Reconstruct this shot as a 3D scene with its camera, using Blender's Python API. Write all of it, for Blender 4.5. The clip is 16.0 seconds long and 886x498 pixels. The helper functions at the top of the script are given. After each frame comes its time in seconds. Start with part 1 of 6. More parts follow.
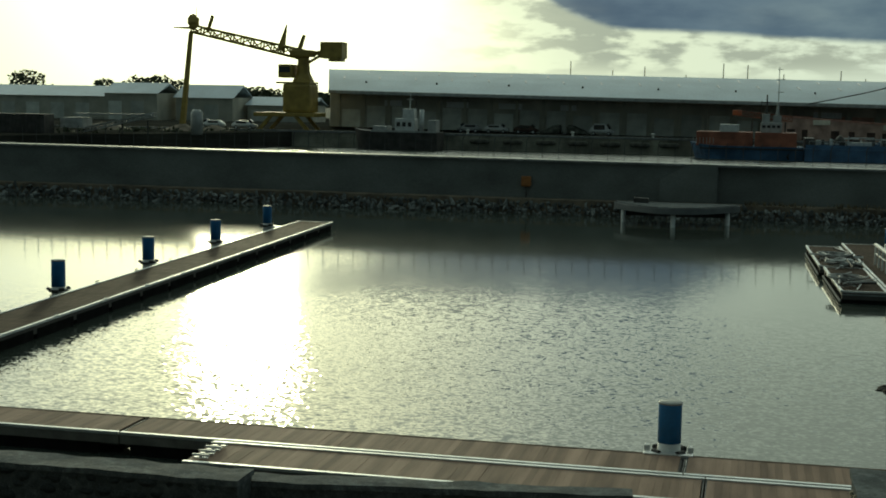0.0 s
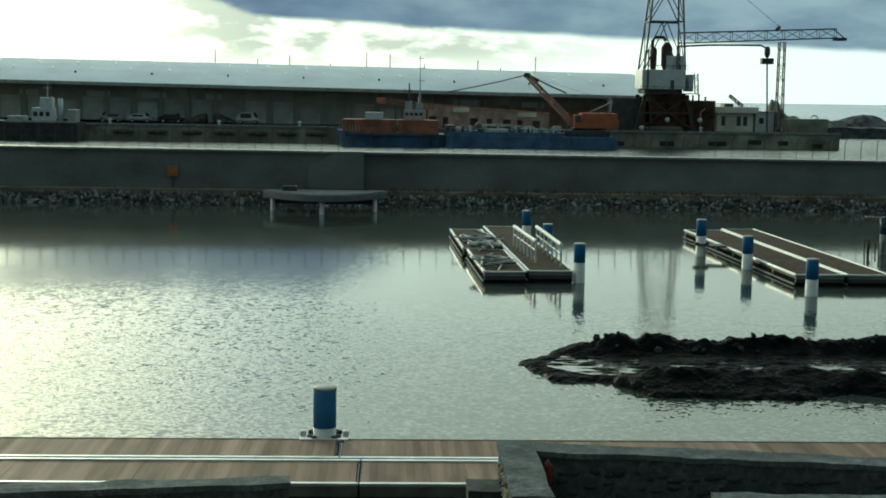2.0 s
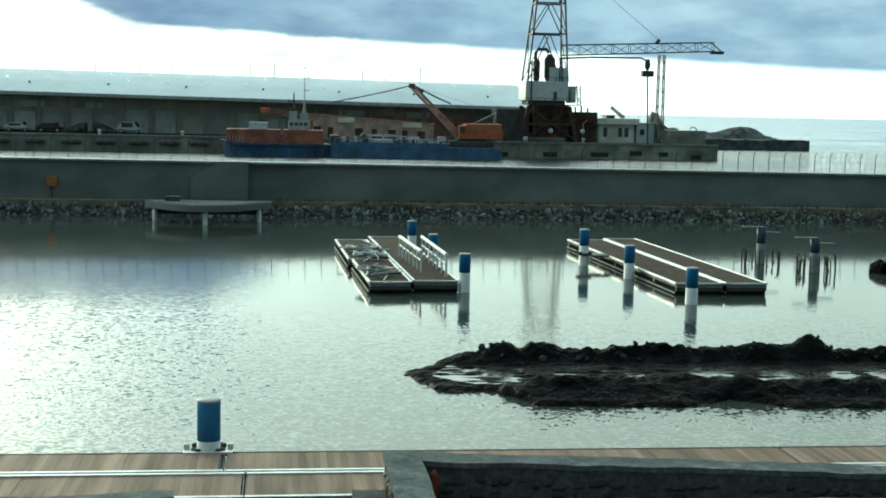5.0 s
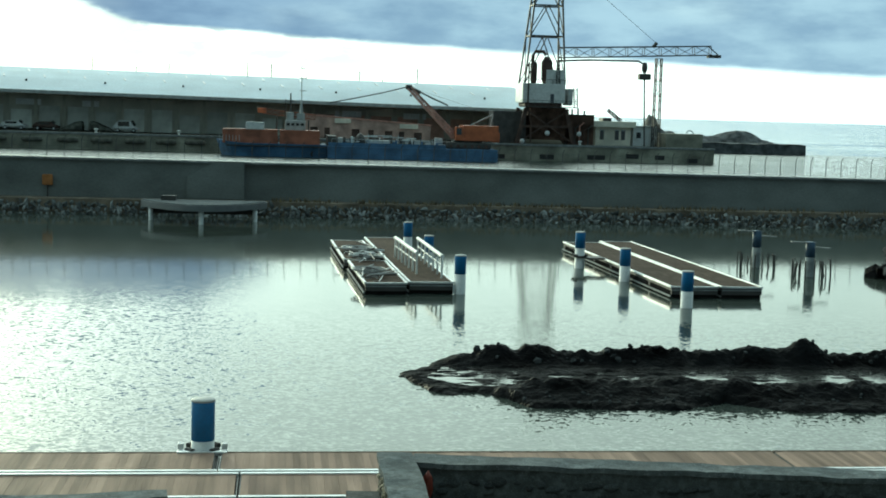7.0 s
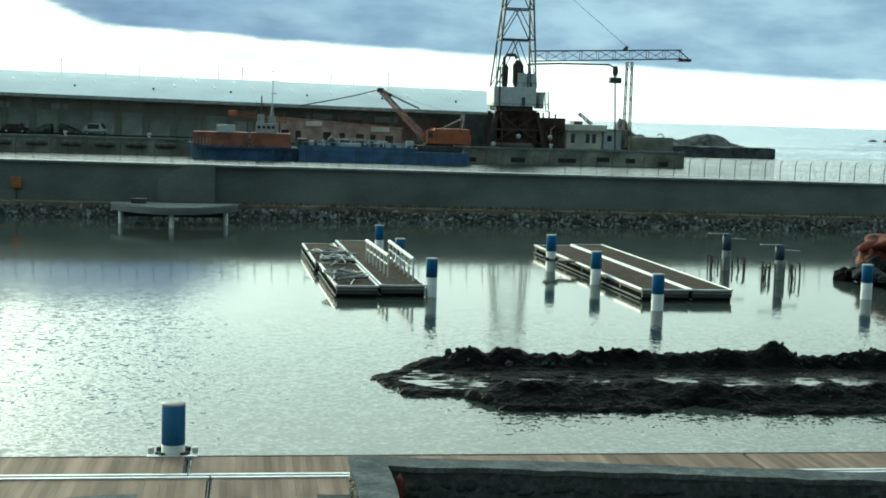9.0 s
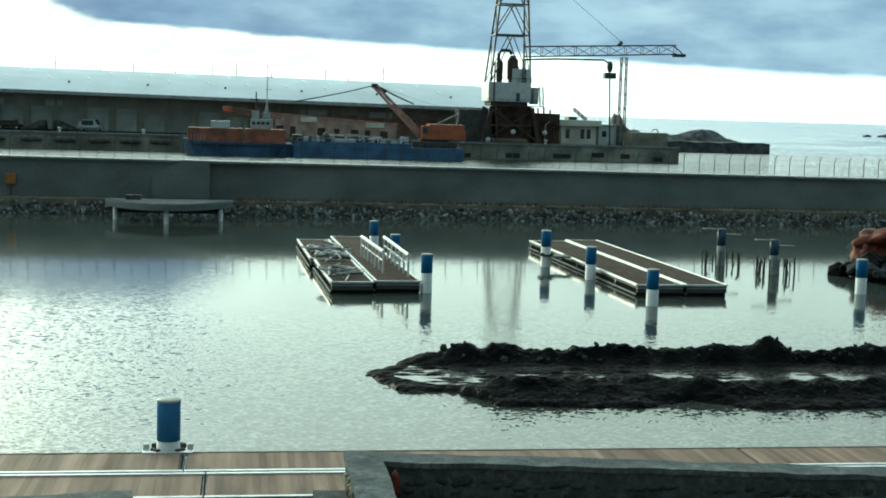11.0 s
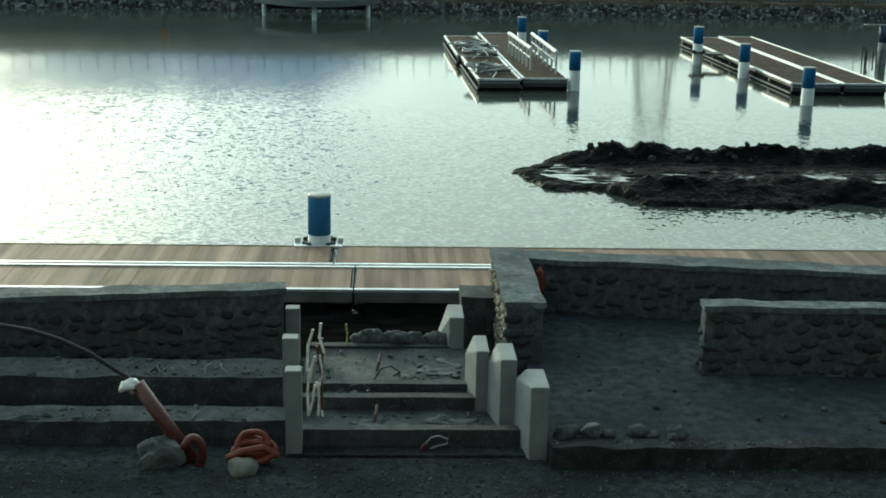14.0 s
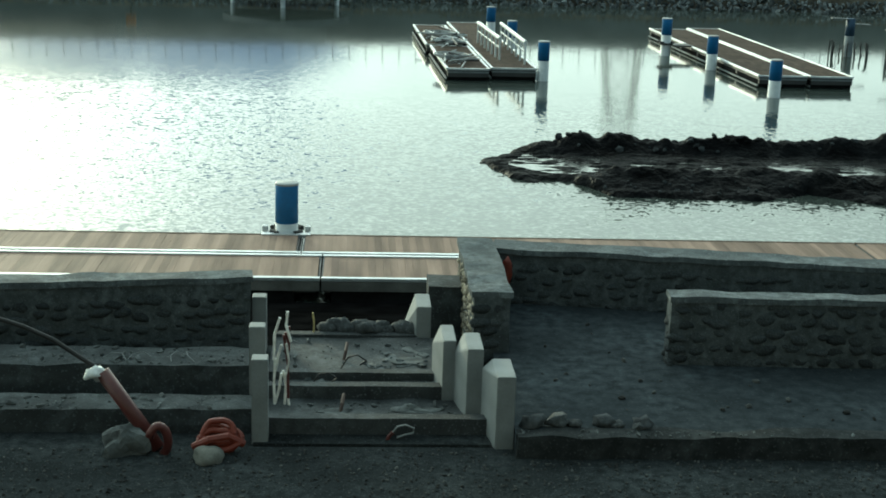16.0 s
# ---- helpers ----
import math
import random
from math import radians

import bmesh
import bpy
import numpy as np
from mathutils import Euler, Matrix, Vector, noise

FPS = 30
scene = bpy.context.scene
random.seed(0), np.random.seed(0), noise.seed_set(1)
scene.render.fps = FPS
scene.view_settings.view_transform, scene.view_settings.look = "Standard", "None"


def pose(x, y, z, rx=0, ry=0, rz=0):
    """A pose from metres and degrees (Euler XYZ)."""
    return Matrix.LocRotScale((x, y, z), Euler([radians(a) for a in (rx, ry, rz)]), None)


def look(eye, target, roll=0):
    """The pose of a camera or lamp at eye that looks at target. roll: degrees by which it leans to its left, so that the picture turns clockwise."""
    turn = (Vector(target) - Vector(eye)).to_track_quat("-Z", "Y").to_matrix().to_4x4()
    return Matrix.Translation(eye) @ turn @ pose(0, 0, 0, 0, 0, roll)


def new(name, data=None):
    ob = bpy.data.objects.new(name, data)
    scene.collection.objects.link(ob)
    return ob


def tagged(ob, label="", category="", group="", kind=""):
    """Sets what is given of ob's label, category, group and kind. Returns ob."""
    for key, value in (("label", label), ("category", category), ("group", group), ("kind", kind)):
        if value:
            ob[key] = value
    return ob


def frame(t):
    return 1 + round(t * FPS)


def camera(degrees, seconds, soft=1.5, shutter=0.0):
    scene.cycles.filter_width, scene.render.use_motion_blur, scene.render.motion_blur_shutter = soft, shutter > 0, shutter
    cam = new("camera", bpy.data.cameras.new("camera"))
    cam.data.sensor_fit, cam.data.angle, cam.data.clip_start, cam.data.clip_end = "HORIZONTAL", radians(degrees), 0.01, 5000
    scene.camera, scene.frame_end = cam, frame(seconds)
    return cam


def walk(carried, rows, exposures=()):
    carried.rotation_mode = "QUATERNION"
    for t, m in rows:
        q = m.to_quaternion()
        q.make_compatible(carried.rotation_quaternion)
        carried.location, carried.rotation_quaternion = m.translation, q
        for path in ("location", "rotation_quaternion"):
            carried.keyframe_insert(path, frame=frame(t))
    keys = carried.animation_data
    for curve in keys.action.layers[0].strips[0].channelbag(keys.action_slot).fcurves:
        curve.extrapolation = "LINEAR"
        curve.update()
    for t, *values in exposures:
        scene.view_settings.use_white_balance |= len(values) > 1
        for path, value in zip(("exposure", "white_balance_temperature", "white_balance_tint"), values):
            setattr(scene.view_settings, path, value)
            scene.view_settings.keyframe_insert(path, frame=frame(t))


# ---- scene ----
cam = camera(35.96, 16.0, soft=1.8)
PATH = [
    (0.0, pose(0, 0, 7.8, 83.87, -0.97, 12.72)),
    (0.5, pose(0, 0, 7.8, 83.97, -1.04, 8.54)),
    (1.0, pose(0, 0, 7.8, 83.54, -0.62, 5.03)),
    (1.5, pose(0, 0, 7.8, 83.57, -0.85, 1.57)),
    (2.0, pose(0, 0, 7.8, 83.62, -0.85, -1.97)),
    (2.5, pose(0, 0, 7.8, 83.04, -1.15, -4.48)),
    (3.0, pose(0, 0, 7.8, 82.13, -1.57, -6.81)),
    (3.5, pose(0, 0, 7.8, 82.29, -1.75, -6.98)),
    (4.0, pose(0, 0, 7.8, 82.99, -1.15, -6.83)),
    (6.5, pose(0, 0, 7.8, 84.58, -1.43, -6.75)),
    (7.0, pose(0, 0, 7.8, 84.20, -1.63, -6.90)),
    (7.5, pose(0, 0, 7.8, 84.13, -1.56, -6.69)),
    (8.0, pose(0, 0, 7.8, 84.45, -1.32, -7.05)),
    (8.5, pose(0, 0, 7.8, 84.42, -1.78, -7.95)),
    (11.0, pose(0, 0, 7.8, 84.19, -1.63, -8.32)),
    (11.5, pose(0, 0, 7.8, 83.66, -1.73, -8.95)),
    (12.0, pose(0, 0, 7.8, 83.37, -1.58, -8.61)),
    (12.5, pose(0, 0, 7.8, 82.21, -0.80, -4.28)),
    (13.0, pose(0, 0, 7.8, 78.77, -1.57, -3.44)),
    (13.5, pose(0, 0, 7.8, 76.11, -0.83, -2.44)),
    (14.0, pose(0, 0, 7.8, 75.58, -1.07, -2.19)),
    (14.5, pose(0, 0, 7.8, 76.00, -1.34, -2.12)),
    (15.0, pose(0, 0, 7.8, 75.43, -1.20, -2.28)),
    (15.5, pose(0, 0, 7.8, 75.27, -1.56, -2.96)),
    (16.0, pose(0, 0, 7.8, 75.16, -1.78, -3.41)),
]
walk(cam, PATH, [(0, -0.95, 6450, -13), (0.5, -0.86, 6450, -13), (1.0, -0.68, 6400, -13), (1.5, -0.32, 6100, -13), (2.0, -0.22, 6000, -13), (3, 0.36, 5800, -14), (7, 0.42, 5700, -14), (12, 0.4, 5700, -14), (13.5, 0.35, 5700, -12), (15, 0.42, 5700, -12), (16, 0.58, 5700, -12)])

# ---- sky, sun ----
SUN_AZ, SUN_EL = 21.0, 9.0   # degrees left of +y, degrees up
sun_dir = Vector((-math.sin(radians(SUN_AZ)) * math.cos(radians(SUN_EL)), math.cos(radians(SUN_AZ)) * math.cos(radians(SUN_EL)), math.sin(radians(SUN_EL))))


def build_world():
    world = bpy.data.worlds.new("sky")
    scene.world = world
    world.use_nodes = True
    nt = world.node_tree
    nt.nodes.clear()
    N, L = nt.nodes.new, nt.links.new

    def val(v):
        return v.outputs[0] if hasattr(v, "outputs") else v

    def op(kind, a, b=None, c=None, clamp=False):
        n = N("ShaderNodeMath")
        n.operation, n.use_clamp = kind, clamp
        for i, v in enumerate((a, b, c)):
            if v is None:
                continue
            if isinstance(v, (int, float)):
                n.inputs[i].default_value = v
            else:
                L(v, n.inputs[i])
        return n.outputs[0]

    def ramp(x, lo, hi, a, b):
        n = N("ShaderNodeMapRange")
        n.interpolation_type = "SMOOTHSTEP"
        L(x, n.inputs[0])
        for i, v in enumerate((lo, hi, a, b)):
            if isinstance(v, (int, float)):
                n.inputs[i + 1].default_value = v
            else:
                L(v, n.inputs[i + 1])
        return n.outputs[0]

    def blend(fac, a, b, kind="MIX"):
        n = N("ShaderNodeMix")
        n.data_type, n.blend_type = "RGBA", kind
        for i, v in ((0, fac), (6, a), (7, b)):
            if isinstance(v, (int, float)):
                n.inputs[i].default_value = v
            elif isinstance(v, tuple):
                n.inputs[i].default_value = (*v, 1)
            else:
                L(v, n.inputs[i])
        return n.outputs[2]

    tc = N("ShaderNodeTexCoord").outputs["Generated"]
    sep = N("ShaderNodeSeparateXYZ")
    L(tc, sep.inputs[0])
    x, y, z = sep.outputs
    el = op("MULTIPLY", op("ARCSINE", z), 57.2958)
    az = op("MULTIPLY", op("ARCTAN2", op("MULTIPLY", x, -1.0), y), 57.2958)
    dot = N("ShaderNodeVectorMath")
    dot.operation = "DOT_PRODUCT"
    L(tc, dot.inputs[0])
    dot.inputs[1].default_value = sun_dir
    ang = op("MULTIPLY", op("ARCCOSINE", dot.outputs["Value"]), 57.2958)

    # cloud patterns, stretched along the horizon
    flat = N("ShaderNodeCombineXYZ")
    L(op("MULTIPLY", az, 0.055), flat.inputs[0])
    L(op("MULTIPLY", el, 0.16), flat.inputs[1])
    def clouds(scale, detail, off):
        m = N("ShaderNodeMapping")
        m.inputs["Location"].default_value = off
        L(flat.outputs[0], m.inputs[0])
        n = N("ShaderNodeTexNoise")
        n.inputs["Scale"].default_value, n.inputs["Detail"].default_value = scale, detail
        n.inputs["Roughness"].default_value = 0.55
        L(m.outputs[0], n.inputs["Vector"])
        return n.outputs[0]
    big, small = clouds(1.3, 4, (3.1, 0.4, 0)), clouds(4.5, 6, (0, 7, 0))

    sky = N("ShaderNodeTexSky")
    sky.sky_type, sky.sun_disc = "NISHITA", False
    sky.sun_elevation, sky.sun_rotation = radians(SUN_EL), radians(-SUN_AZ)
    clear = blend(1.0, sky.outputs[0], (0.10, 0.10, 0.10), "MULTIPLY")

    # overcast veil: dull far from the sun, brilliant round it
    near = op("MULTIPLY", ramp(ang, 0.0, 105.0, 1.0, 0.0), ramp(el, 22.0, 62.0, 1.0, 0.4))
    veil = blend(near, VEIL_FAR, VEIL_NEAR)
    veil = blend(1.0, veil, blend(small, (0.75, 0.78, 0.8), (1.25, 1.22, 1.2)), "MULTIPLY")
    base = blend(0.12, veil, clear)
    # thicker, greener murk low over the horizon
    base = blend(1.0, base, blend(op("MAXIMUM", ramp(el, 13.0, 26.0, 0.0, 1.0), ramp(ang, 9.0, 24.0, 0.75, 0.0)), (0.58, 0.60, 0.58), (1.0, 1.0, 1.0)), "MULTIPLY")
    # the clear bright slot under the cloud deck
    line = op("ADD", op("MULTIPLY_ADD", az, 0.045, 2.85), ramp(az, 5.0, 13.0, 0.0, 2.6))
    wob = op("ADD", line, op("ADD", op("MULTIPLY", op("SUBTRACT", small, 0.5), 0.35), op("MULTIPLY", op("SUBTRACT", big, 0.5), 0.25)))
    low = ramp(op("SUBTRACT", el, wob), -0.12, 0.22, 1.0, 0.0)
    # the blue-grey deck
    tufts = clouds(7.0, 7, (1.7, 2.2, 0))
    deck_c = blend(ramp(small, 0.3, 0.7, 0.0, 1.0), (0.22, 0.29, 0.40), (0.37, 0.45, 0.54))
    edge = op("MULTIPLY", op("SUBTRACT", tufts, 0.5), 1.6)
    top = ramp(op("ADD", edge, op("SUBTRACT", el, ramp(az, -2.5, 4.0, 0.0, 3.1))), 5.0, 6.6, 1.0, 0.0)
    side = ramp(op("ADD", op("MULTIPLY", op("SUBTRACT", tufts, 0.5), 9.0), op("SUBTRACT", az, op("MULTIPLY_ADD", el, 2.0, -8.0))), 14.0, 8.0, 0.0, 1.0)
    deck = op("MULTIPLY", op("MULTIPLY", top, side), ramp(big, 0.2, 0.45, 0.8, 0.98))
    deck_c = blend(1.0, deck_c, blend(ramp(az, -10.0, 5.0, 0.0, 1.0), (1.05, 1.06, 1.06), (0.62, 0.68, 0.82)), "MULTIPLY")
    col = blend(deck, base, deck_c)
    slot = blend(ramp(az, -30.0, 25.0, 0.0, 1.0), (1.15, 1.22, 1.22), (1.9, 1.8, 1.35))
    puffs = op("MULTIPLY", ramp(tufts, 0.42, 0.56, 0.0, 0.9), op("MULTIPLY", ramp(az, -12.0, -2.0, 0.0, 1.0), ramp(az, 15.0, 8.0, 0.0, 1.0)))
    slot = blend(op("MULTIPLY", puffs, ramp(el, 0.8, 2.0, 0.0, 1.0)), slot, (0.78, 0.77, 0.67))
    around = ramp(op("ABSOLUTE", az), 60.0, 110.0, 1.0, 0.0)
    col = blend(op("MULTIPLY", low, around), col, slot)
    # the sun's own glow through thin cloud
    glow = op("MULTIPLY", op("POWER", ramp(ang, 0.0, 20.5, 1.0, 0.0), 2.0), op("MULTIPLY_ADD", deck, -0.9, 1.0))
    col = blend(glow, col, (7.0, 6.2, 4.2))
    # below the horizon
    col = blend(ramp(el, -1.0, -0.2, 1.0, 0.0), col, (0.25, 0.28, 0.28))
    bg = N("ShaderNodeBackground")
    bg.inputs["Strength"].default_value = 1.0
    L(col, bg.inputs["Color"])
    out = N("ShaderNodeOutputWorld")
    L(bg.outputs[0], out.inputs[0])


VEIL_FAR, VEIL_NEAR = (0.235, 0.285, 0.305), (3.1, 3.1, 2.85)
build_world()
sun = new("sun", bpy.data.lights.new("sun", "SUN"))
sun.data.energy, sun.data.angle, sun.data.color = 1.6, radians(4), (1.0, 0.86, 0.62)
sun.matrix_world = look((0, 0, 60), Vector((0, 0, 60)) - sun_dir)


# ---- materials ----
def mat(name, color, rough=0.6, metal=0.0, scale=4.0, vary=0.25, bump=0.15, fine=40.0, dark=None, dist=0.02, island=0.0, rand=0.0, stain=0.0, stretch=(1, 1, 1), spec=0.5, world=None, fleck=0.0):
    m = bpy.data.materials.new(name)
    m.use_nodes = True
    nt = m.node_tree
    N, L = nt.nodes.new, nt.links.new
    b = nt.nodes["Principled BSDF"]
    b.inputs["Roughness"].default_value, b.inputs["Metallic"].default_value = rough, metal
    b.inputs["Specular IOR Level"].default_value = spec
    tc = N("ShaderNodeTexCoord")
    mp = N("ShaderNodeMapping")
    mp.inputs["Scale"].default_value = stretch
    L(tc.outputs["Object"], mp.inputs[0])
    def tex(sc, det):
        n = N("ShaderNodeTexNoise")
        n.inputs["Scale"].default_value, n.inputs["Detail"].default_value = sc, det
        L(mp.outputs[0], n.inputs["Vector"])
        return n.outputs[0]
    coarse, grain = tex(scale, 5), tex(fine, 3)
    if world:
        where = N("ShaderNodeNewGeometry")
        spread = N("ShaderNodeMapping")
        spread.inputs["Scale"].default_value = world
        L(where.outputs["Position"], spread.inputs[0])
        wide = N("ShaderNodeTexNoise")
        wide.inputs["Scale"].default_value, wide.inputs["Detail"].default_value = 1.0, 4
        L(spread.outputs[0], wide.inputs["Vector"])
        coarse = wide.outputs[0]
    def mixc(fac, a, c, kind="MIX"):
        n = N("ShaderNodeMix")
        n.data_type, n.blend_type = "RGBA", kind
        for i, v in ((0, fac), (6, a), (7, c)):
            if isinstance(v, float):
                n.inputs[i].default_value = v
            elif isinstance(v, tuple):
                n.inputs[i].default_value = (*v, 1)
            else:
                L(v, n.inputs[i])
        return n.outputs[2]
    def rng(x, lo, hi, a, c):
        n = N("ShaderNodeMapRange")
        L(x, n.inputs[0])
        for i, v in enumerate((lo, hi, a, c)):
            n.inputs[i + 1].default_value = v
        return n.outputs[0]
    dk = dark or tuple(c * (1 - vary * 1.6) for c in color)
    lt = tuple(min(1, c * (1 + vary)) for c in color)
    col = mixc(rng(coarse, 0.3, 0.7, 0.0, 1.0), dk, lt)
    col = mixc(0.5, col, mixc(grain, (0.55, 0.55, 0.55), (1.45, 1.45, 1.45)), "MULTIPLY")
    if fleck:
        mid = tex(fine * 0.3, 6)
        col = mixc(rng(mid, 0.35, 0.65, 0.0, 0.75), tuple(c * 0.45 for c in color), col)
        col = mixc(rng(tex(fine * 1.3, 2), 0.60, 0.70, 0.0, fleck), col, tuple(min(1, c * 2.8) for c in color))
    if stain:
        s = tex(scale * 0.31, 6)
        col = mixc(rng(s, 0.52, 0.68, 0.0, stain), col, tuple(c * 0.45 for c in color))
    if island:
        g = N("ShaderNodeNewGeometry")
        v = rng(g.outputs["Random Per Island"], 0, 1, 1 - island, 1 + island)
        n = N("ShaderNodeVectorMath")
        n.operation = "SCALE"
        L(col, n.inputs[0])
        L(v, n.inputs["Scale"])
        col = n.outputs[0]
    if rand:
        g = N("ShaderNodeObjectInfo")
        v = rng(g.outputs["Random"], 0, 1, 1 - rand, 1 + rand)
        n = N("ShaderNodeVectorMath")
        n.operation = "SCALE"
        L(col, n.inputs[0])
        L(v, n.inputs["Scale"])
        col = n.outputs[0]
    L(col, b.inputs["Base Color"])
    L(rng(grain, 0.2, 0.8, max(0.02, rough - 0.12), min(1, rough + 0.12)), b.inputs["Roughness"])
    if bump:
        bp = N("ShaderNodeBump")
        bp.inputs["Strength"].default_value, bp.inputs["Distance"].default_value = bump, dist
        h = N("ShaderNodeMath")
        h.operation = "ADD"
        L(coarse, h.inputs[0])
        L(grain, h.inputs[1])
        L(h.outputs[0], bp.inputs["Height"])
        L(bp.outputs[0], b.inputs["Normal"])
    return m


def water_material(name, wave_scale, chop_scale, near, far, lee, rough, tint=(0.046, 0.056, 0.048), patch=(0.07, 0.75, 1.2), lean=0.0):
    """Rippled water: the slopes come from two noises and fade from near to far over the stretch lee; lean is the mean slope of the wave fronts."""
    m = bpy.data.materials.new(name)
    m.use_nodes = True
    nt = m.node_tree
    N, L = nt.nodes.new, nt.links.new
    b = nt.nodes["Principled BSDF"]
    b.inputs["Base Color"].default_value = (*tint, 1)
    b.inputs["Roughness"].default_value, b.inputs["IOR"].default_value = rough[0], 1.33
    tc = N("ShaderNodeTexCoord")

    def tex(sc, stretch, det, out=0):
        mp = N("ShaderNodeMapping")
        mp.inputs["Scale"].default_value = stretch
        L(tc.outputs["Object"], mp.inputs[0])
        n = N("ShaderNodeTexNoise")
        n.inputs["Scale"].default_value, n.inputs["Detail"].default_value = sc, det
        L(mp.outputs[0], n.inputs["Vector"])
        return n.outputs[out]

    def vec(kind, a, c):
        n = N("ShaderNodeVectorMath")
        n.operation = kind
        for i, v in enumerate((a, c)):
            if v is None:
                continue
            if isinstance(v, tuple):
                n.inputs[i].default_value = v
            elif isinstance(v, float):
                n.inputs["Scale"].default_value = v
            else:
                L(v, n.inputs["Scale" if kind == "SCALE" and i else i])
        return n.outputs[0]

    def rng(x, lo, hi, p, q):
        n = N("ShaderNodeMapRange")
        n.interpolation_type = "SMOOTHSTEP"
        L(x, n.inputs[0])
        for i, v in enumerate((lo, hi, p, q)):
            n.inputs[i + 1].default_value = v
        return n.outputs[0]

    wave = vec("SUBTRACT", tex(wave_scale, (0.8, 1.0, 1), 2, 1), (0.5, 0.5, 0.5))
    chop = vec("SUBTRACT", tex(chop_scale, (0.8, 1.0, 1), 1, 1), (0.5, 0.5, 0.5))
    slope = vec("ADD", vec("SCALE", wave, 0.5), chop)
    # calmer in the lee of the far wall, with an uneven border and gusts
    sp = N("ShaderNodeSeparateXYZ")
    L(tc.outputs["Object"], sp.inputs[0])
    gust = tex(patch[0], (0.45, 1.0, 1), 4)
    reach = N("ShaderNodeMath")
    reach.operation = "MULTIPLY_ADD"
    L(gust, reach.inputs[0])
    reach.inputs[1].default_value = 14.0
    L(sp.outputs[1], reach.inputs[2])
    amp = N("ShaderNodeMath")
    amp.operation = "MULTIPLY"
    L(rng(reach.outputs[0], lee[0] + 7, lee[1] + 7, near, far), amp.inputs[0])
    L(rng(gust, 0.3, 0.7, patch[1], patch[2]), amp.inputs[1])
    if rough[0] != rough[1]:
        L(rng(reach.outputs[0], lee[0] + 7, lee[1] + 7, rough[0], rough[1]), b.inputs["Roughness"])
    tilt = vec("MULTIPLY", vec("SCALE", slope, amp.outputs[0]), (1.0, 1.0, 0.0))
    L(vec("NORMALIZE", vec("ADD", tilt, (0.0, -lean, 1.0)), None), b.inputs["Normal"])
    return m


M_water = water_material("basin_water", 3.2, 9.0, 0.27, 0.02, (34.0, 58.0), (0.04, 0.075), lean=0.004)
M_channel = water_material("channel_water", 2.2, 7.0, 1.2, 1.2, (3000.0, 4000.0), (0.05, 0.05), lean=0.16)
M_sea = water_material("sea_water", 0.3, 1.5, 0.22, 0.22, (90000.0, 91000.0), (0.08, 0.08), (0.03, 0.065, 0.08), (0.03, 0.4, 1.8), 0.034)
M_conc = mat("weathered_concrete", (0.185, 0.198, 0.19), 0.85, 0, 0.35, 0.2, 0.3, 9, stain=0.3, stretch=(0.6, 1, 1), spec=0.05)
M_conc_lt = mat("pale_concrete", (0.205, 0.22, 0.22), 0.75, 0, 2.5, 0.12, 0.15, 50, stain=0.25)
# paled to hold the sky light that falls on the wall top
M_coping = mat("pale_lit_coping", (0.21, 0.222, 0.222), 0.55, 0, 1.5, 0.25, 0.2, 12, stain=0.4)
M_cap = mat("mortar_cap", (0.165, 0.185, 0.192), 0.8, 0, 2.0, 0.35, 0.5, 25, stain=0.5, spec=0.05, fleck=0.25)
M_mortar = mat("rubble_mortar", (0.118, 0.133, 0.136), 0.9, 0, 3.0, 0.3, 0.6, 30, stain=0.4, spec=0.03, fleck=0.2)
M_basalt = mat("basalt_stone", (0.044, 0.048, 0.05), 0.75, 0, 5.0, 0.35, 0.5, 40, rand=0.45, island=0.3, spec=0.05)
M_wallstone = mat("bedded_wall_stone", (0.058, 0.065, 0.067), 0.8, 0, 6.0, 0.3, 0.5, 40, rand=0.3, spec=0.05)
# paled beige: puts the light on the return wall's left side into the stone
M_beige_lit = mat("lit_beige_rubble", (0.24, 0.22, 0.17), 0.8, 0, 6.0, 0.3, 0.5, 40, rand=0.45, spec=0.05)
M_rock = mat("riprap_rock", (0.125, 0.133, 0.131), 0.6, 0, 1.2, 0.4, 0.6, 9, rand=0.5, island=0.5, dist=0.08, spec=0.05)
M_mud = mat("wet_black_mud", (0.006, 0.0065, 0.007), 0.5, 0, 1.0, 0.5, 1.0, 6, dist=0.12, spec=0.015)
M_dust = mat("trodden_grey_dust", (0.066, 0.077, 0.084), 0.95, 0, 0.7, 0.3, 0.6, 18, stain=0.35, dist=0.03, spec=0.0, fleck=0.12)
M_kerb = mat("dark_kerb_concrete", (0.05, 0.055, 0.056), 0.9, 0, 2.5, 0.45, 0.6, 22, stain=0.5, spec=0.05, fleck=0.3)
M_gravel = mat("dark_gravel", (0.053, 0.06, 0.062), 0.9, 0, 0.9, 0.5, 1.0, 26, stain=0.4, dist=0.04, spec=0.0, fleck=0.35)
M_wood = mat("weathered_decking", (0.272, 0.194, 0.15), 0.7, 0, 1.2, 0.3, 0.25, 60, rand=0.2, stretch=(6, 1, 1), spec=0.05, world=(2.6, 0.22, 1))
M_wood_d = mat("damp_decking", (0.088, 0.066, 0.051), 0.75, 0, 1.2, 0.2, 0.2, 40, island=0.15, stretch=(1, 6, 1), spec=0.02)
M_alu = mat("aluminium", (0.62, 0.64, 0.65), 0.5, 0.7, 3, 0.12, 0.05, 30)
M_fascia = mat("grey_side_board", (0.17, 0.165, 0.15), 0.8, 0, 2, 0.25, 0.15, 20, stain=0.4, spec=0.1)
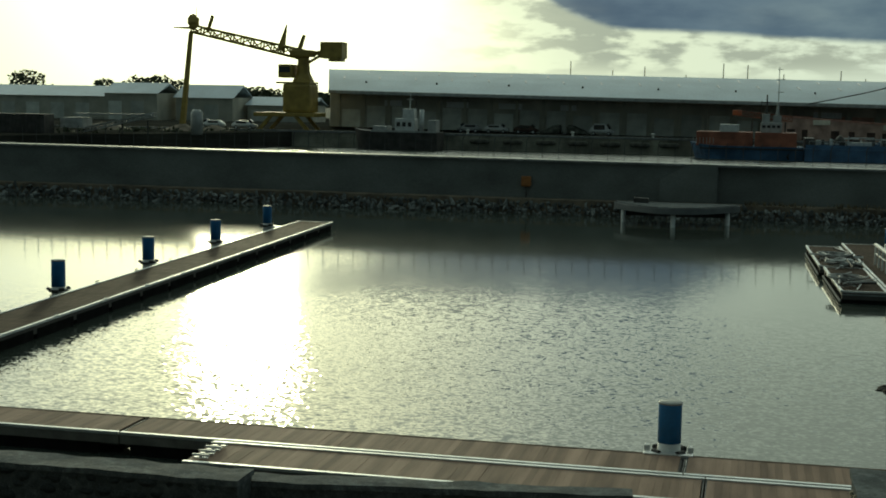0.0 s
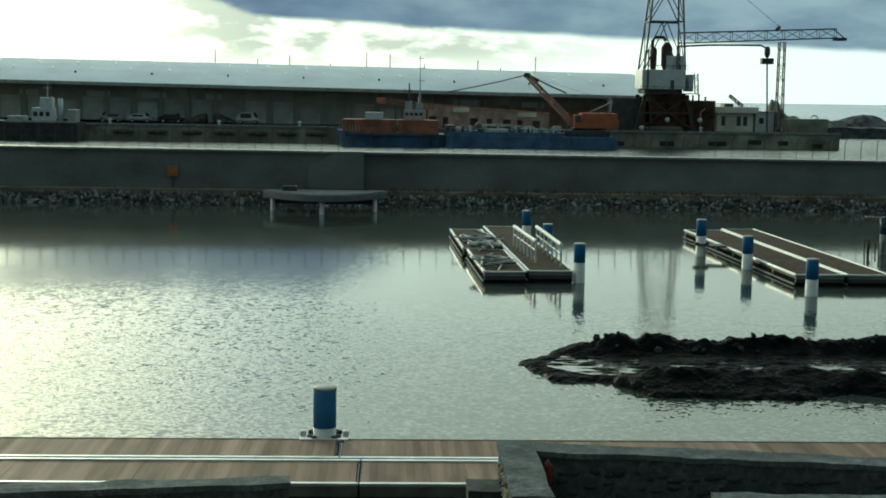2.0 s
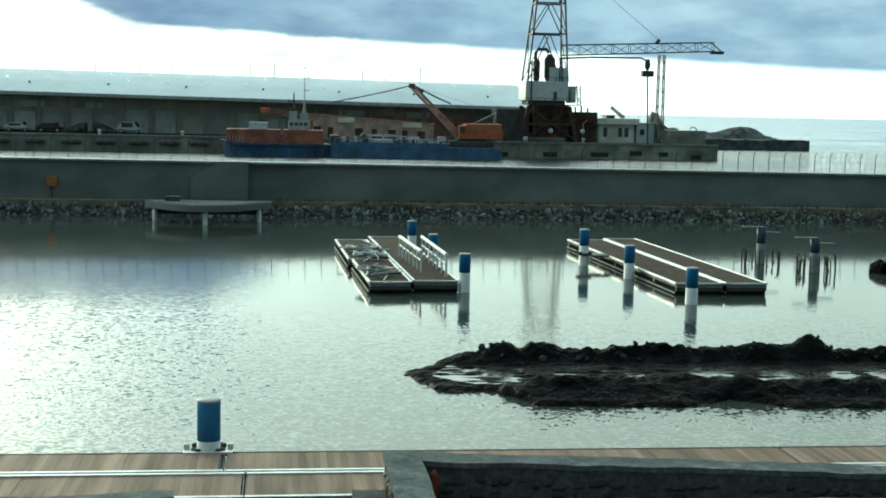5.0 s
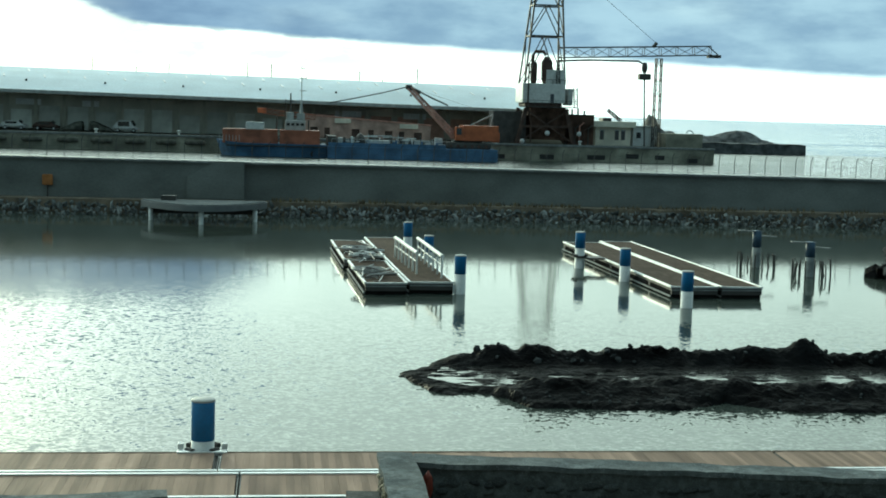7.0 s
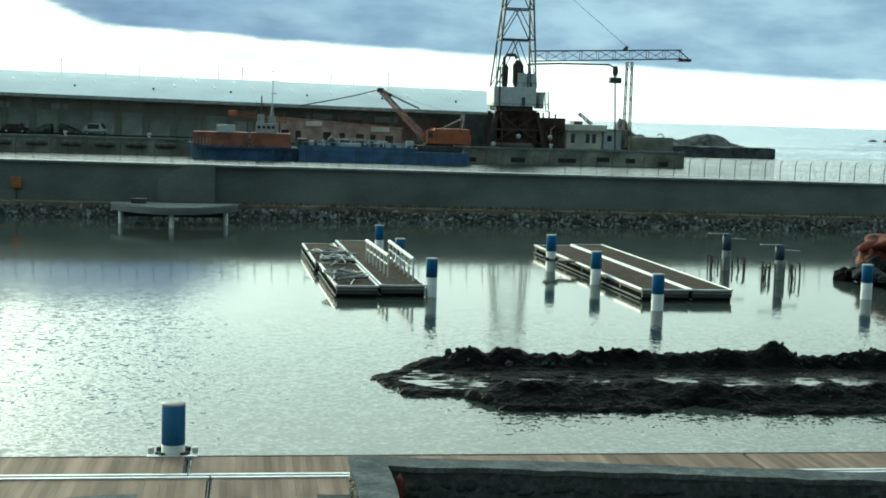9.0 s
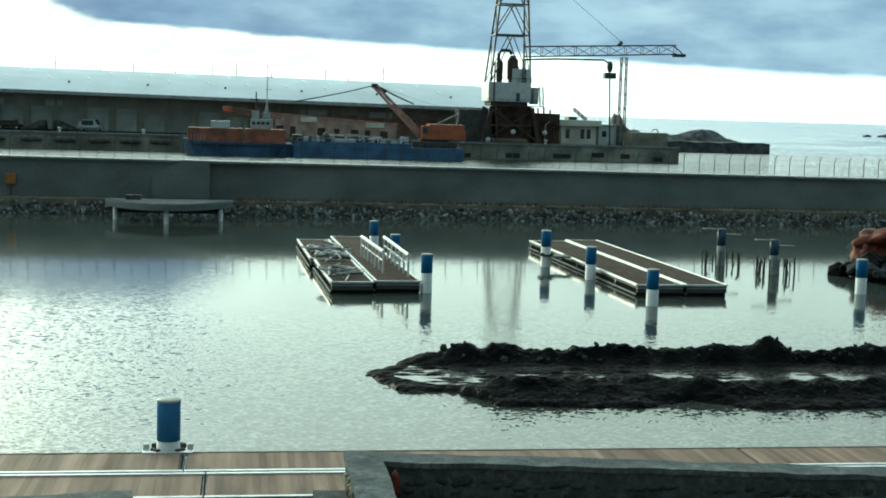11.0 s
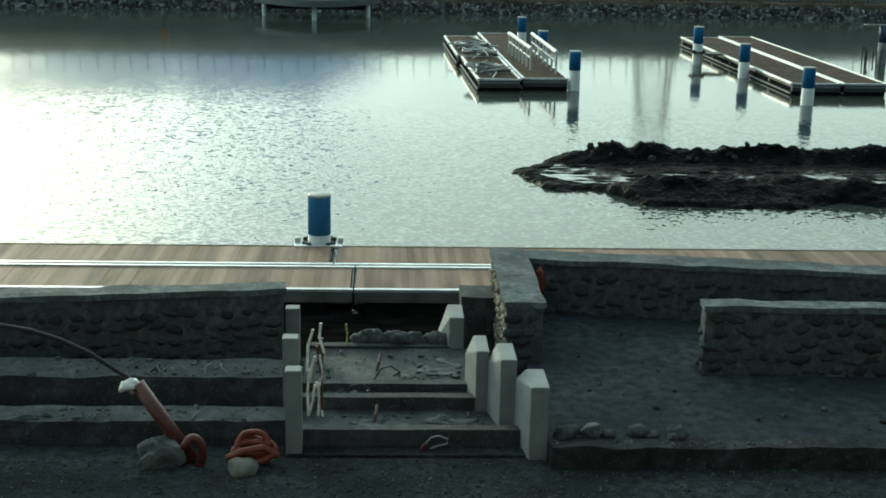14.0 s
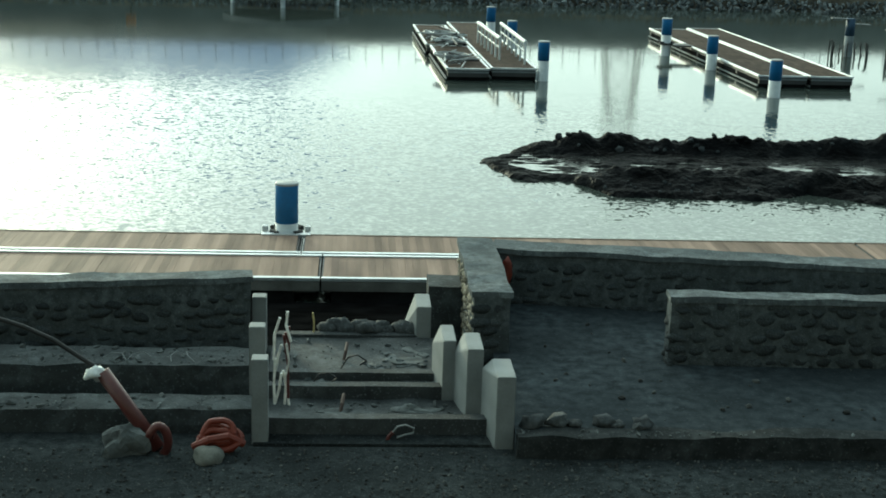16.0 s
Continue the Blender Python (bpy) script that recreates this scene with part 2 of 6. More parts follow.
M_float = mat("pontoon_float", (0.018, 0.018, 0.018), 0.9, 0, 2, 0.25, 0.2, 20, spec=0.0)
M_black = mat("black_rubber", (0.02, 0.02, 0.02), 0.7, 0, 4, 0.2, 0.2, 30)
M_blue = mat("blue_paint", (0.022, 0.15, 0.37), 0.45, 0, 3, 0.12, 0.06, 30, stain=0.2)
M_white = mat("white_paint", (0.62, 0.64, 0.63), 0.5, 0, 3, 0.1, 0.08, 30, stain=0.25)
M_hull = mat("blue_hull_paint", (0.07, 0.15, 0.28), 0.55, 0, 0.5, 0.3, 0.1, 6, stain=0.5)
M_orange = mat("orange_paint", (0.45, 0.125, 0.045), 0.5, 0, 1, 0.2, 0.1, 10, stain=0.3)
M_rust = mat("rusty_red_steel", (0.075, 0.047, 0.037), 0.75, 0.1, 0.8, 0.35, 0.2, 8, stain=0.4)
M_rust_d = mat("sooty_rust", (0.095, 0.06, 0.045), 0.85, 0, 0.6, 0.45, 0.3, 6, stain=0.5, spec=0.1)
M_redbox = mat("faded_red_paint", (0.30, 0.105, 0.06), 0.6, 0, 0.6, 0.3, 0.15, 8, stain=0.4)
M_steel = mat("dark_steel", (0.06, 0.057, 0.053), 0.65, 0.0, 1, 0.3, 0.15, 10, stain=0.3)
M_grey = mat("grey_paint", (0.40, 0.41, 0.40), 0.6, 0, 1, 0.2, 0.1, 8, stain=0.4)
M_yellow = mat("yellow_crane_paint", (0.36, 0.26, 0.06), 0.6, 0, 0.8, 0.2, 0.1, 8, stain=0.3)
M_roof = mat("pale_metal_roof", (0.58, 0.67, 0.73), 0.5, 0.0, 0.15, 0.08, 0.1, 3, stain=0.12)
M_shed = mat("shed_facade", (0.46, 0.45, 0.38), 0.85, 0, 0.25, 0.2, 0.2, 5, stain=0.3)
# facade colour darkened to carry the shade under the eave
M_shed_d = mat("shaded_soffit", (0.2, 0.17, 0.12), 0.9, 0, 0.4, 0.2, 0.1, 4)
M_door = mat("roller_door", (0.58, 0.60, 0.55), 0.6, 0, 0.5, 0.15, 0.1, 12, rand=0.3, stain=0.3)
M_brickr = mat("red_brick_wall", (0.48, 0.30, 0.23), 0.85, 0, 0.5, 0.2, 0.2, 10, stain=0.3)
M_cream = mat("cream_render", (0.8, 0.75, 0.62), 0.8, 0, 0.5, 0.12, 0.1, 8, stain=0.3)
M_asphalt = mat("quay_paving", (0.05, 0.05, 0.043), 0.95, 0, 0.15, 0.3, 0.2, 5, stain=0.4, spec=0.0)
M_quay = mat("quay_stone_face", (0.27, 0.265, 0.21), 0.85, 0, 0.35, 0.35, 0.4, 3, stain=0.6)
M_leaf = mat("dark_foliage", (0.05, 0.065, 0.03), 0.8, 0, 0.6, 0.4, 0.5, 4, island=0.4)
M_trunk = mat("bark", (0.10, 0.08, 0.06), 0.9, 0, 2, 0.3, 0.4, 15)
M_hill = mat("far_hill_scrub", (0.09, 0.10, 0.07), 0.9, 0, 0.02, 0.3, 0.2, 0.4)
M_red = mat("red_plastic_pipe", (0.09, 0.024, 0.02), 0.4, 0, 4, 0.15, 0.08, 30, stain=0.3)
M_orangep = mat("orange_plastic", (0.16, 0.026, 0.012), 0.55, 0, 4, 0.15, 0.08, 30)
# near-black: the shade in the gap below the pontoon is in this colour
M_bank = mat("shade_black_rock", (0.005, 0.005, 0.005), 0.9, 0, 1.5, 0.4, 0.8, 12, spec=0.0)
M_skiff = mat("green_boat_paint", (0.025, 0.04, 0.035), 0.6, 0, 1, 0.2, 0.1, 10, stain=0.3)
M_skylight = mat("roof_light_glint", (0.92, 0.93, 0.94), 0.25, 0, 3, 0.03, 0.0, 30)
M_fender = mat("faded_rubber", (0.13, 0.13, 0.11), 0.9, 0, 1.5, 0.3, 0.2, 12, stain=0.3, spec=0.05)
M_fence = mat("dull_galvanised_wire", (0.085, 0.088, 0.088), 0.95, 0, 3, 0.1, 0.0, 30, spec=0.02)
M_grit = mat("dusty_grit", (0.06, 0.062, 0.06), 0.9, 0, 3, 0.3, 0.3, 30, island=0.6, spec=0.1)
M_buoy = mat("faded_orange_plastic", (0.36, 0.15, 0.04), 0.6, 0, 3, 0.2, 0.1, 20, stain=0.3)
M_glass = mat("dark_glass", (0.02, 0.025, 0.03), 0.08, 0, 3, 0.1, 0.0, 30)
M_wire_p = mat("pale_wire", (0.85, 0.82, 0.76), 0.5, 0.0, 8, 0.2, 0.0, 40)
M_wire = mat("yellowed_wire", (0.62, 0.50, 0.22), 0.5, 0.3, 8, 0.2, 0.0, 40)
M_mole = mat("mole_rock", (0.11, 0.115, 0.118), 0.85, 0, 0.5, 0.4, 0.6, 4, spec=0.05)
M_palestone = mat("pale_round_stone", (0.15, 0.152, 0.135), 0.8, 0, 4, 0.25, 0.3, 30, spec=0.1)
M_tarp = mat("dull_orange_tarpaulin", (0.17, 0.036, 0.014), 0.75, 0, 1.6, 0.5, 0.5, 7, stain=0.5, dist=0.08)
M_boom = mat("faded_pink_red_paint", (0.55, 0.29, 0.23), 0.6, 0, 0.8, 0.3, 0.1, 8, stain=0.3)
M_nets = mat("dark_heaped_netting", (0.1, 0.105, 0.09), 0.95, 0, 1.5, 0.4, 0.6, 9, spec=0.02)
M_pinkwall = mat("faded_pink_render", (0.5, 0.35, 0.29), 0.85, 0, 0.6, 0.25, 0.2, 8, stain=0.45)
M_building = mat("grey_render_wall", (0.2, 0.2, 0.19), 0.85, 0, 0.5, 0.2, 0.2, 10)


# ---- mesh helpers ----
def bm_box(bm, x0, x1, y0, y1, z0, z1):
    v = [bm.verts.new(p) for p in ((x0, y0, z0), (x1, y0, z0), (x1, y1, z0), (x0, y1, z0), (x0, y0, z1), (x1, y0, z1), (x1, y1, z1), (x0, y1, z1))]
    for f in ((0, 3, 2, 1), (4, 5, 6, 7), (0, 1, 5, 4), (1, 2, 6, 5), (2, 3, 7, 6), (3, 0, 4, 7)):
        bm.faces.new([v[i] for i in f])
    return bm


def box(x0, x1, y0, y1, z0, z1, bev=0.0):
    bm = bm_box(bmesh.new(), x0, x1, y0, y1, z0, z1)
    if bev:
        bmesh.ops.bevel(bm, geom=bm.edges[:], offset=bev, segments=2, affect="EDGES", profile=0.6)
    return bm


def bm_beam(bm, a, b, r, n=4, r2=None):
    """A bar of n sides from a to b."""
    a, b = Vector(a), Vector(b)
    d = (b - a).normalized()
    u = d.cross(Vector((0, 0, 1)) if abs(d.z) < 0.95 else Vector((1, 0, 0))).normalized()
    w = d.cross(u)
    r2 = r if r2 is None else r2
    ring = []
    for p, rr in ((a, r), (b, r2)):
        ring.append([bm.verts.new(p + (u * math.cos(t) + w * math.sin(t)) * rr) for t in [2 * math.pi * (i + 0.5) / n for i in range(n)]])
    for i in range(n):
        bm.faces.new((ring[0][i], ring[0][(i + 1) % n], ring[1][(i + 1) % n], ring[1][i]))
    bm.faces.new(ring[0][::-1])
    bm.faces.new(ring[1])
    return bm


def beam(a, b, r, n=4, r2=None):
    return bm_beam(bmesh.new(), a, b, r, n, r2)


def lathe(profile, n=28):
    """A turned body: profile of (radius, z) from the bottom up."""
    bm = bmesh.new()
    rings = [[bm.verts.new((r * math.cos(2 * math.pi * i / n), r * math.sin(2 * math.pi * i / n), z)) for i in range(n)] for r, z in profile]
    for a, b in zip(rings, rings[1:]):
        for i in range(n):
            bm.faces.new((a[i], a[(i + 1) % n], b[(i + 1) % n], b[i]))
    bm.faces.new(rings[0][::-1])
    bm.faces.new(rings[-1])
    return bm


def prism(pts, z0, z1):
    bm = bmesh.new()
    lo, hi = [bm.verts.new((x, y, z0)) for x, y in pts], [bm.verts.new((x, y, z1)) for x, y in pts]
    bm.faces.new(lo[::-1])
    bm.faces.new(hi)
    for i in range(len(pts)):
        bm.faces.new((lo[i], lo[(i + 1) % len(pts)], hi[(i + 1) % len(pts)], hi[i]))
    return bm


def side_prism(pts, y0, y1):
    """A profile in x, z pushed along y."""
    bm = bmesh.new()
    lo, hi = [bm.verts.new((x, y0, z)) for x, z in pts], [bm.verts.new((x, y1, z)) for x, z in pts]
    bm.faces.new(lo)
    bm.faces.new(hi[::-1])
    for i in range(len(pts)):
        bm.faces.new((lo[(i + 1) % len(pts)], lo[i], hi[i], hi[(i + 1) % len(pts)]))
    return bm


def tube(points, r, n=8):
    bm = bmesh.new()
    rings = []
    pts = [Vector(p) for p in points]
    for i, p in enumerate(pts):
        d = (pts[min(i + 1, len(pts) - 1)] - pts[max(i - 1, 0)]).normalized()
        u = d.cross(Vector((0.13, 0.21, 1))).normalized()
        w = d.cross(u)
        rings.append([bm.verts.new(p + (u * math.cos(2 * math.pi * k / n) + w * math.sin(2 * math.pi * k / n)) * r) for k in range(n)])
    for a, b in zip(rings, rings[1:]):
        for k in range(n):
            bm.faces.new((a[k], a[(k + 1) % n], b[(k + 1) % n], b[k]))
    bm.faces.new(rings[0][::-1])
    bm.faces.new(rings[-1])
    return bm


def lump(rx, ry, rz, rough=0.2, seed=0, sub=1):
    bm = bmesh.new()
    bmesh.ops.create_icosphere(bm, subdivisions=sub, radius=1)
    for v in bm.verts:
        k = 1 + rough * 2 * noise.noise(v.co * 1.3 + Vector((seed * 7.3, seed * 1.7, seed)))
        v.co = Vector((v.co.x * rx, v.co.y * ry, v.co.z * rz)) * k
    return bm


def finish(name, bm, material, smooth=False):
    me = bpy.data.meshes.new(name)
    bmesh.ops.recalc_face_normals(bm, faces=bm.faces[:])
    bm.to_mesh(me)
    bm.free()
    me.materials.append(material)
    if smooth:
        me.shade_smooth()
    return me


def part(name, bm, material, parent=None, label="", smooth=False, at=None):
    ob = new(name, bm if isinstance(bm, bpy.types.Mesh) else finish(name, bm, material, smooth))
    if parent is not None:
        ob.parent = parent
    if at is not None:
        ob.matrix_basis = at
    if label:
        tagged(ob, label)
    return ob


def thing(name, label, category, m=None, group="", kind=""):
    ob = new(name)
    ob.empty_display_size = 0.2
    if m is not None:
        ob.matrix_basis = m
    return tagged(ob, label, category, group, kind)


def setting(name, bm, material, label, category, smooth=False):
    return tagged(part(name, bm, material, None, "", smooth), label, category, kind="structure")


# ---- large structure ----
def sheet(x0, x1, ys):
    bm = bmesh.new()
    xs = [x0, -300, 300, x1]
    g = [[bm.verts.new((x, y, 0)) for x in xs] for y in ys]
    for j in range(len(ys) - 1):
        for i in range(3):
            bm.faces.new((g[j][i], g[j][i + 1], g[j + 1][i + 1], g[j + 1][i]))
    return bm


def build_water():
    setting("water", sheet(-2400, 2400, [-60, 20, 100.4]), M_water, "grey-green harbour water with small wind ripples", "water")
    setting("water_channel", sheet(-2400, 2400, [100.4, 222, 299]), M_channel, "sheltered grey channel water behind the breakwater wall", "water")
    setting("sea", sheet(-9000, 9000, [299, 600, 14000]), M_sea, "choppy pale grey sea and outer channel", "water")


def build_sea_wall():
    """The breakwater wall across the basin: top falls slightly to the right, one thickening by the platform."""
    bm = bmesh.new()
    top = lambda x: 3.58 - 0.0045 * x
    for x0, x1, y0 in ((-160, -2.2, 99.2), (-2.2, 160, 99.6)):
        v = []
        for x in (x0, x1):
            v.append([bm.verts.new((x, yy, zz)) for yy, zz in ((y0, -1.0), (y0 + 0.12, top(x)), (101.2, top(x)), (101.2, -1.0))])
        for i in range(4):
            bm.faces.new((v[0][i], v[0][(i + 1) % 4], v[1][(i + 1) % 4], v[1][i]))
        bm.faces.new(v[0])
        bm.faces.new(v[1][::-1])
    wall = setting("wall_breakwater", bm, M_conc, "long dark weathered concrete breakwater wall", "wall")
    cop = bmesh.new()
    x = -160.0
    while x < 160:
        w = 6.0
        bm_box(cop, x + 0.012, x + w - 0.012, 99.45 if x > -2 else 99.1, 101.3, -0.14, 0.012)
        for v in cop.verts[-8:]:
            v.co.z += top(v.co.x) + 0.10
        x += w
    part("coping", cop, M_coping, wall, "concrete coping slabs, paler for the sky-lit top")
    # sloping patch on the thicker stretch
    part("buttress", side_prism([(-2.25, 1.0), (-2.25, 3.72), (-4.2, 3.72), (-6.3, 2.6), (-6.3, 1.0)], 98.98, 99.25), M_conc, wall, "slightly proud smoother concrete patch")
    ledge = bmesh.new()
    bm_box(ledge, -160, 160, 97.6, 99.4, -1, 0.95)
    setting("ledge", ledge, M_mud_ground, "earthy ledge with dry weeds at the foot of the wall", "ground")
    rng = random.Random(52)
    weeds = bmesh.new()
    for k in range(900):
        x, y = rng.uniform(-1, 62), rng.uniform(97.55, 98.6)
        if noise.noise(Vector((x * 0.5, y, 0))) < -0.12:
            continue
        for i in range(4):
            a, h = rng.uniform(0, 6.28), rng.uniform(0.12, 0.45)
            lean = Vector((math.cos(a), math.sin(a), 0)) * h * 0.4
            base = Vector((x, y, 0.93))
            side = Vector((-math.sin(a), math.cos(a), 0)) * 0.03
            weeds.faces.new([weeds.verts.new(base - side), weeds.verts.new(base + side), weeds.verts.new(base + lean + Vector((0, 0, h)))])
    tagged(part("dry_weeds", weeds, M_weed), "dry brown weeds along the foot of the wall", "weeds", kind="stuff")
    # wire fence on top
    fence = tagged(new("fence"), "thin steel mesh fence with cranked posts on the breakwater wall", "fence")
    pm = None
    for i in range(0, 100):
        x = 33.49 + (i - 75) * 1.215
        if pm is None:
            b = tube([(0, 0, 0), (0, 0, 0.6), (0, 0, 1.1), (0.02, -0.01, 1.3), (0.06, -0.04, 1.44), (0.13, -0.07, 1.53)], 0.028, 6)
            pm = finish("fence_post", b, M_fence)
        part("fence_post", pm, None, fence, at=pose(x, 100.8, top(x) + 0.08))
    for h in (0.35, 0.75, 1.2):
        part("wire", tube([(x, 100.8, top(x) + 0.08 + h) for x in range(-57, 66, 6)], 0.006, 4), M_fence, fence)


M_weed = mat("dry_weed", (0.17, 0.135, 0.075), 0.9, 0, 2, 0.4, 0.0, 10, island=0.5)
M_mud_ground = mat("dry_earth", (0.2, 0.165, 0.12), 0.9, 0, 0.8, 0.4, 0.6, 8, stain=0.4)


def build_riprap():
    rev = setting("revetment", box(-150, 150, 95.9, 97.8, -1.2, -0.1), M_rock, "sloping bank of broken grey rocks below the wall", "rock bank")
    rng = random.Random(4)
    shapes = [finish("rock", lump(1.1, 0.8, 0.6, 0.55, k, 1), M_rock) for k in range(9)]
    rest = bmesh.new()
    n = 0
    for row in range(4):
        x = -62.0 + rng.random()
        while x < 78:
            s = rng.uniform(0.1, 0.27)
            p = (x, 95.9 + row * 0.5 + rng.uniform(-0.25, 0.25), 0.0 + row * 0.2 + rng.uniform(-0.1, 0.12))
            m = pose(*p, rng.uniform(0, 360), rng.uniform(0, 360), rng.uniform(0, 360)) @ Matrix.Diagonal((s * rng.uniform(0.8, 1.3), s, s, 1))
            if -22 < x < 46 and n < 298 and row < 4:
                part("rock", shapes[n % 9], None, rev, at=m)
                n += 1
            else:
                c0 = len(rest.verts)
                rest.from_mesh(shapes[rng.randrange(9)])
                rest.verts.ensure_lookup_table()
                for v in rest.verts[c0:]:
                    v.co = m @ v.co
            x += s * rng.uniform(1.5, 2.1)
    tagged(part("loose_rocks", rest, M_rock, rev), kind="stuff")


def build_platform():
    """The round-fronted concrete platform that stands on legs by the bank."""
    p = thing("viewing_platform", "curved grey concrete platform on white legs over the water", "platform")
    n = 24

    def plan(half, front, back):
        arc = [(-4.75 + half * (2 * i / n - 1), back - (back - front) * (1 - (2 * i / n - 1) ** 2)) for i in range(n + 1)]
        return [(arc[-1][0], back + 0.6), (arc[0][0], back + 0.6)] + arc

    part("slab", prism(plan(4.2, 88.8, 93.0), 0.86, 1.25), M_conc_lt2, p, "grey cast slab with a curved front")
    part("paving", prism(plan(4.1, 88.95, 93.1), 1.25, 1.30), M_cap, p, "paler paved top")
    # added dark strip that stands in for the shade beneath the slab
    part("beam", box(-8.4, -1.1, 92.4, 92.8, 0.45, 0.86), M_steel, p, "dark strip for the shade under the slab")
    part("seat", box(-7.6, -6.6, 92.6, 93.0, 1.3, 1.62, 0.04), M_steel, p, "dark low block on the paving")
    for x, y in ((-8.2, 92.1), (-4.75, 89.2), (-1.35, 92.0)):
        part("leg", lathe([(0.16, -1.5), (0.16, 0.865)], 14), M_white, p, "white-painted round leg", True, pose(x, y, 0))


M_conc_lt2 = mat("platform_concrete", (0.15, 0.16, 0.165), 0.75, 0, 0.8, 0.15, 0.15, 15, stain=0.4)


def build_far_quay():
    setting("ground", prism([(-900, 222), (72.4, 222), (74, 262), (60, 296), (20, 330), (-100, 420), (-900, 900)], -3, 2.62), M_asphalt, "worn quay paving behind the harbour channel", "ground")
    edge = setting("quay_edge", box(-140, 72.6, 221.4, 222.6, -2, 2.72), M_quay, "stained stone quay face with dark weed line", "quay")
    # flat black plates on the face take the place of shaded recesses
    for x, w, z in ((35.2, 2.0, 0.7), (43.0, 2.4, 0.8), (51.0, 3.0, 0.9), (57.5, 2.2, 1.2), (62.5, 1.6, 1.1), (68.0, 1.8, 0.7)):
        part("culvert", box(x, x + w, 221.34, 221.42, z - 0.5, z + 0.25, 0.02), M_black, edge, "black plate for a shaded opening in the quay face")
    part("ledge", box(-139, 72.7, 221.25, 221.42, 2.4, 2.74, 0.03), M_coping, edge, "pale stone edge course")
    q = setting("quay_apron", prism([(-900, 130), (-110, 130), (-96, 168), (-82, 200), (-76, 222.2), (-900, 222.2)], -3, 2.45), M_asphalt, "rough paved yard beside the channel", "ground")
    setting("outer_pier", rough_box(62, 117.6, 294, 303, -1, 2.35, 13, 0.3, 3.0), M_mole, "low outer pier running out behind the quay", "pier")
    fender = finish("quay_fender", lathe([(0.2, -1.6), (0.38, -1.35), (0.42, 0), (0.38, 1.35), (0.2, 1.6)], 14), M_fender, True)
    for x in (-43.6, -38.1, -32.6, -27.4, -22.2, -17.4, -12.8):
        tagged(part("quay_fender", fender, None, None, "", False, pose(x, 221.02, 1.55, 0, 90, 0)), "long black rubber fender hung on the quay face", "fender", "quay fenders")
    bollard = finish("bollard", lathe([(0.28, 0), (0.2, 0.15), (0.2, 0.5), (0.34, 0.62), (0.34, 0.74), (0.1, 0.8)], 12), M_white, True)
    for x in (-46, -28.5, -15.5, 4.0, 36.0, 50.0):
        tagged(part("bollard", bollard, None, None, "", False, pose(x, 222.9, 2.62)), "squat white mooring bollard on the quay edge", "bollard", "quay bollards")
    # rock mole behind the quay's end
    mole = bmesh.new()
    n, m = 60, 12
    g = []
    for j in range(m + 1):
        row = []
        for i in range(n + 1):
            x = 74 + 48 * i / n
            v = j / m * 2 - 1
            h = (3.7 + 1.5 * math.exp(-((x - 108.5) / 3.6) ** 2)) * (1 - v * v) * (1 if x < 110 else max(0.3, 1 - (x - 110) / 20))
            h += 0.5 * noise.noise(Vector((x * 0.3, v * 2, 1.0))) + 0.45 * noise.noise(Vector((x * 0.9, v * 4, 5.0)))
            taper = 1 - 0.95 * max(0, (x - 116) / 6) ** 1.3
            row.append(mole.verts.new((x, 313.5 + v * 9, max(-0.6, h * taper if abs(v) < 0.99 else -0.6))))
        g.append(row)
    for j in range(m):
        for i in range(n):
            mole.faces.new((g[j][i], g[j][i + 1], g[j + 1][i + 1], g[j + 1][i]))
    setting("rock_mole", mole, M_mole, "low mole of tipped dark rock running into the sea", "rock mole")


def build_islet():
    """A low dark reef that breaks the sea beyond the mole."""
    for k, (x, y, rx, ry, rz) in enumerate(((358, 702, 9, 5, 2.4), (347, 700, 5, 3, 1.2), (334, 699, 2.2, 1.5, 0.8))):
        tagged(part("sea_rock", chipped(lump(rx, ry, rz, 0.35, k + 300, 3), 0.3), M_mole, None, "", False, pose(x, y, 0.1)), "low dark rock breaking the sea", "rock", "sea rocks")


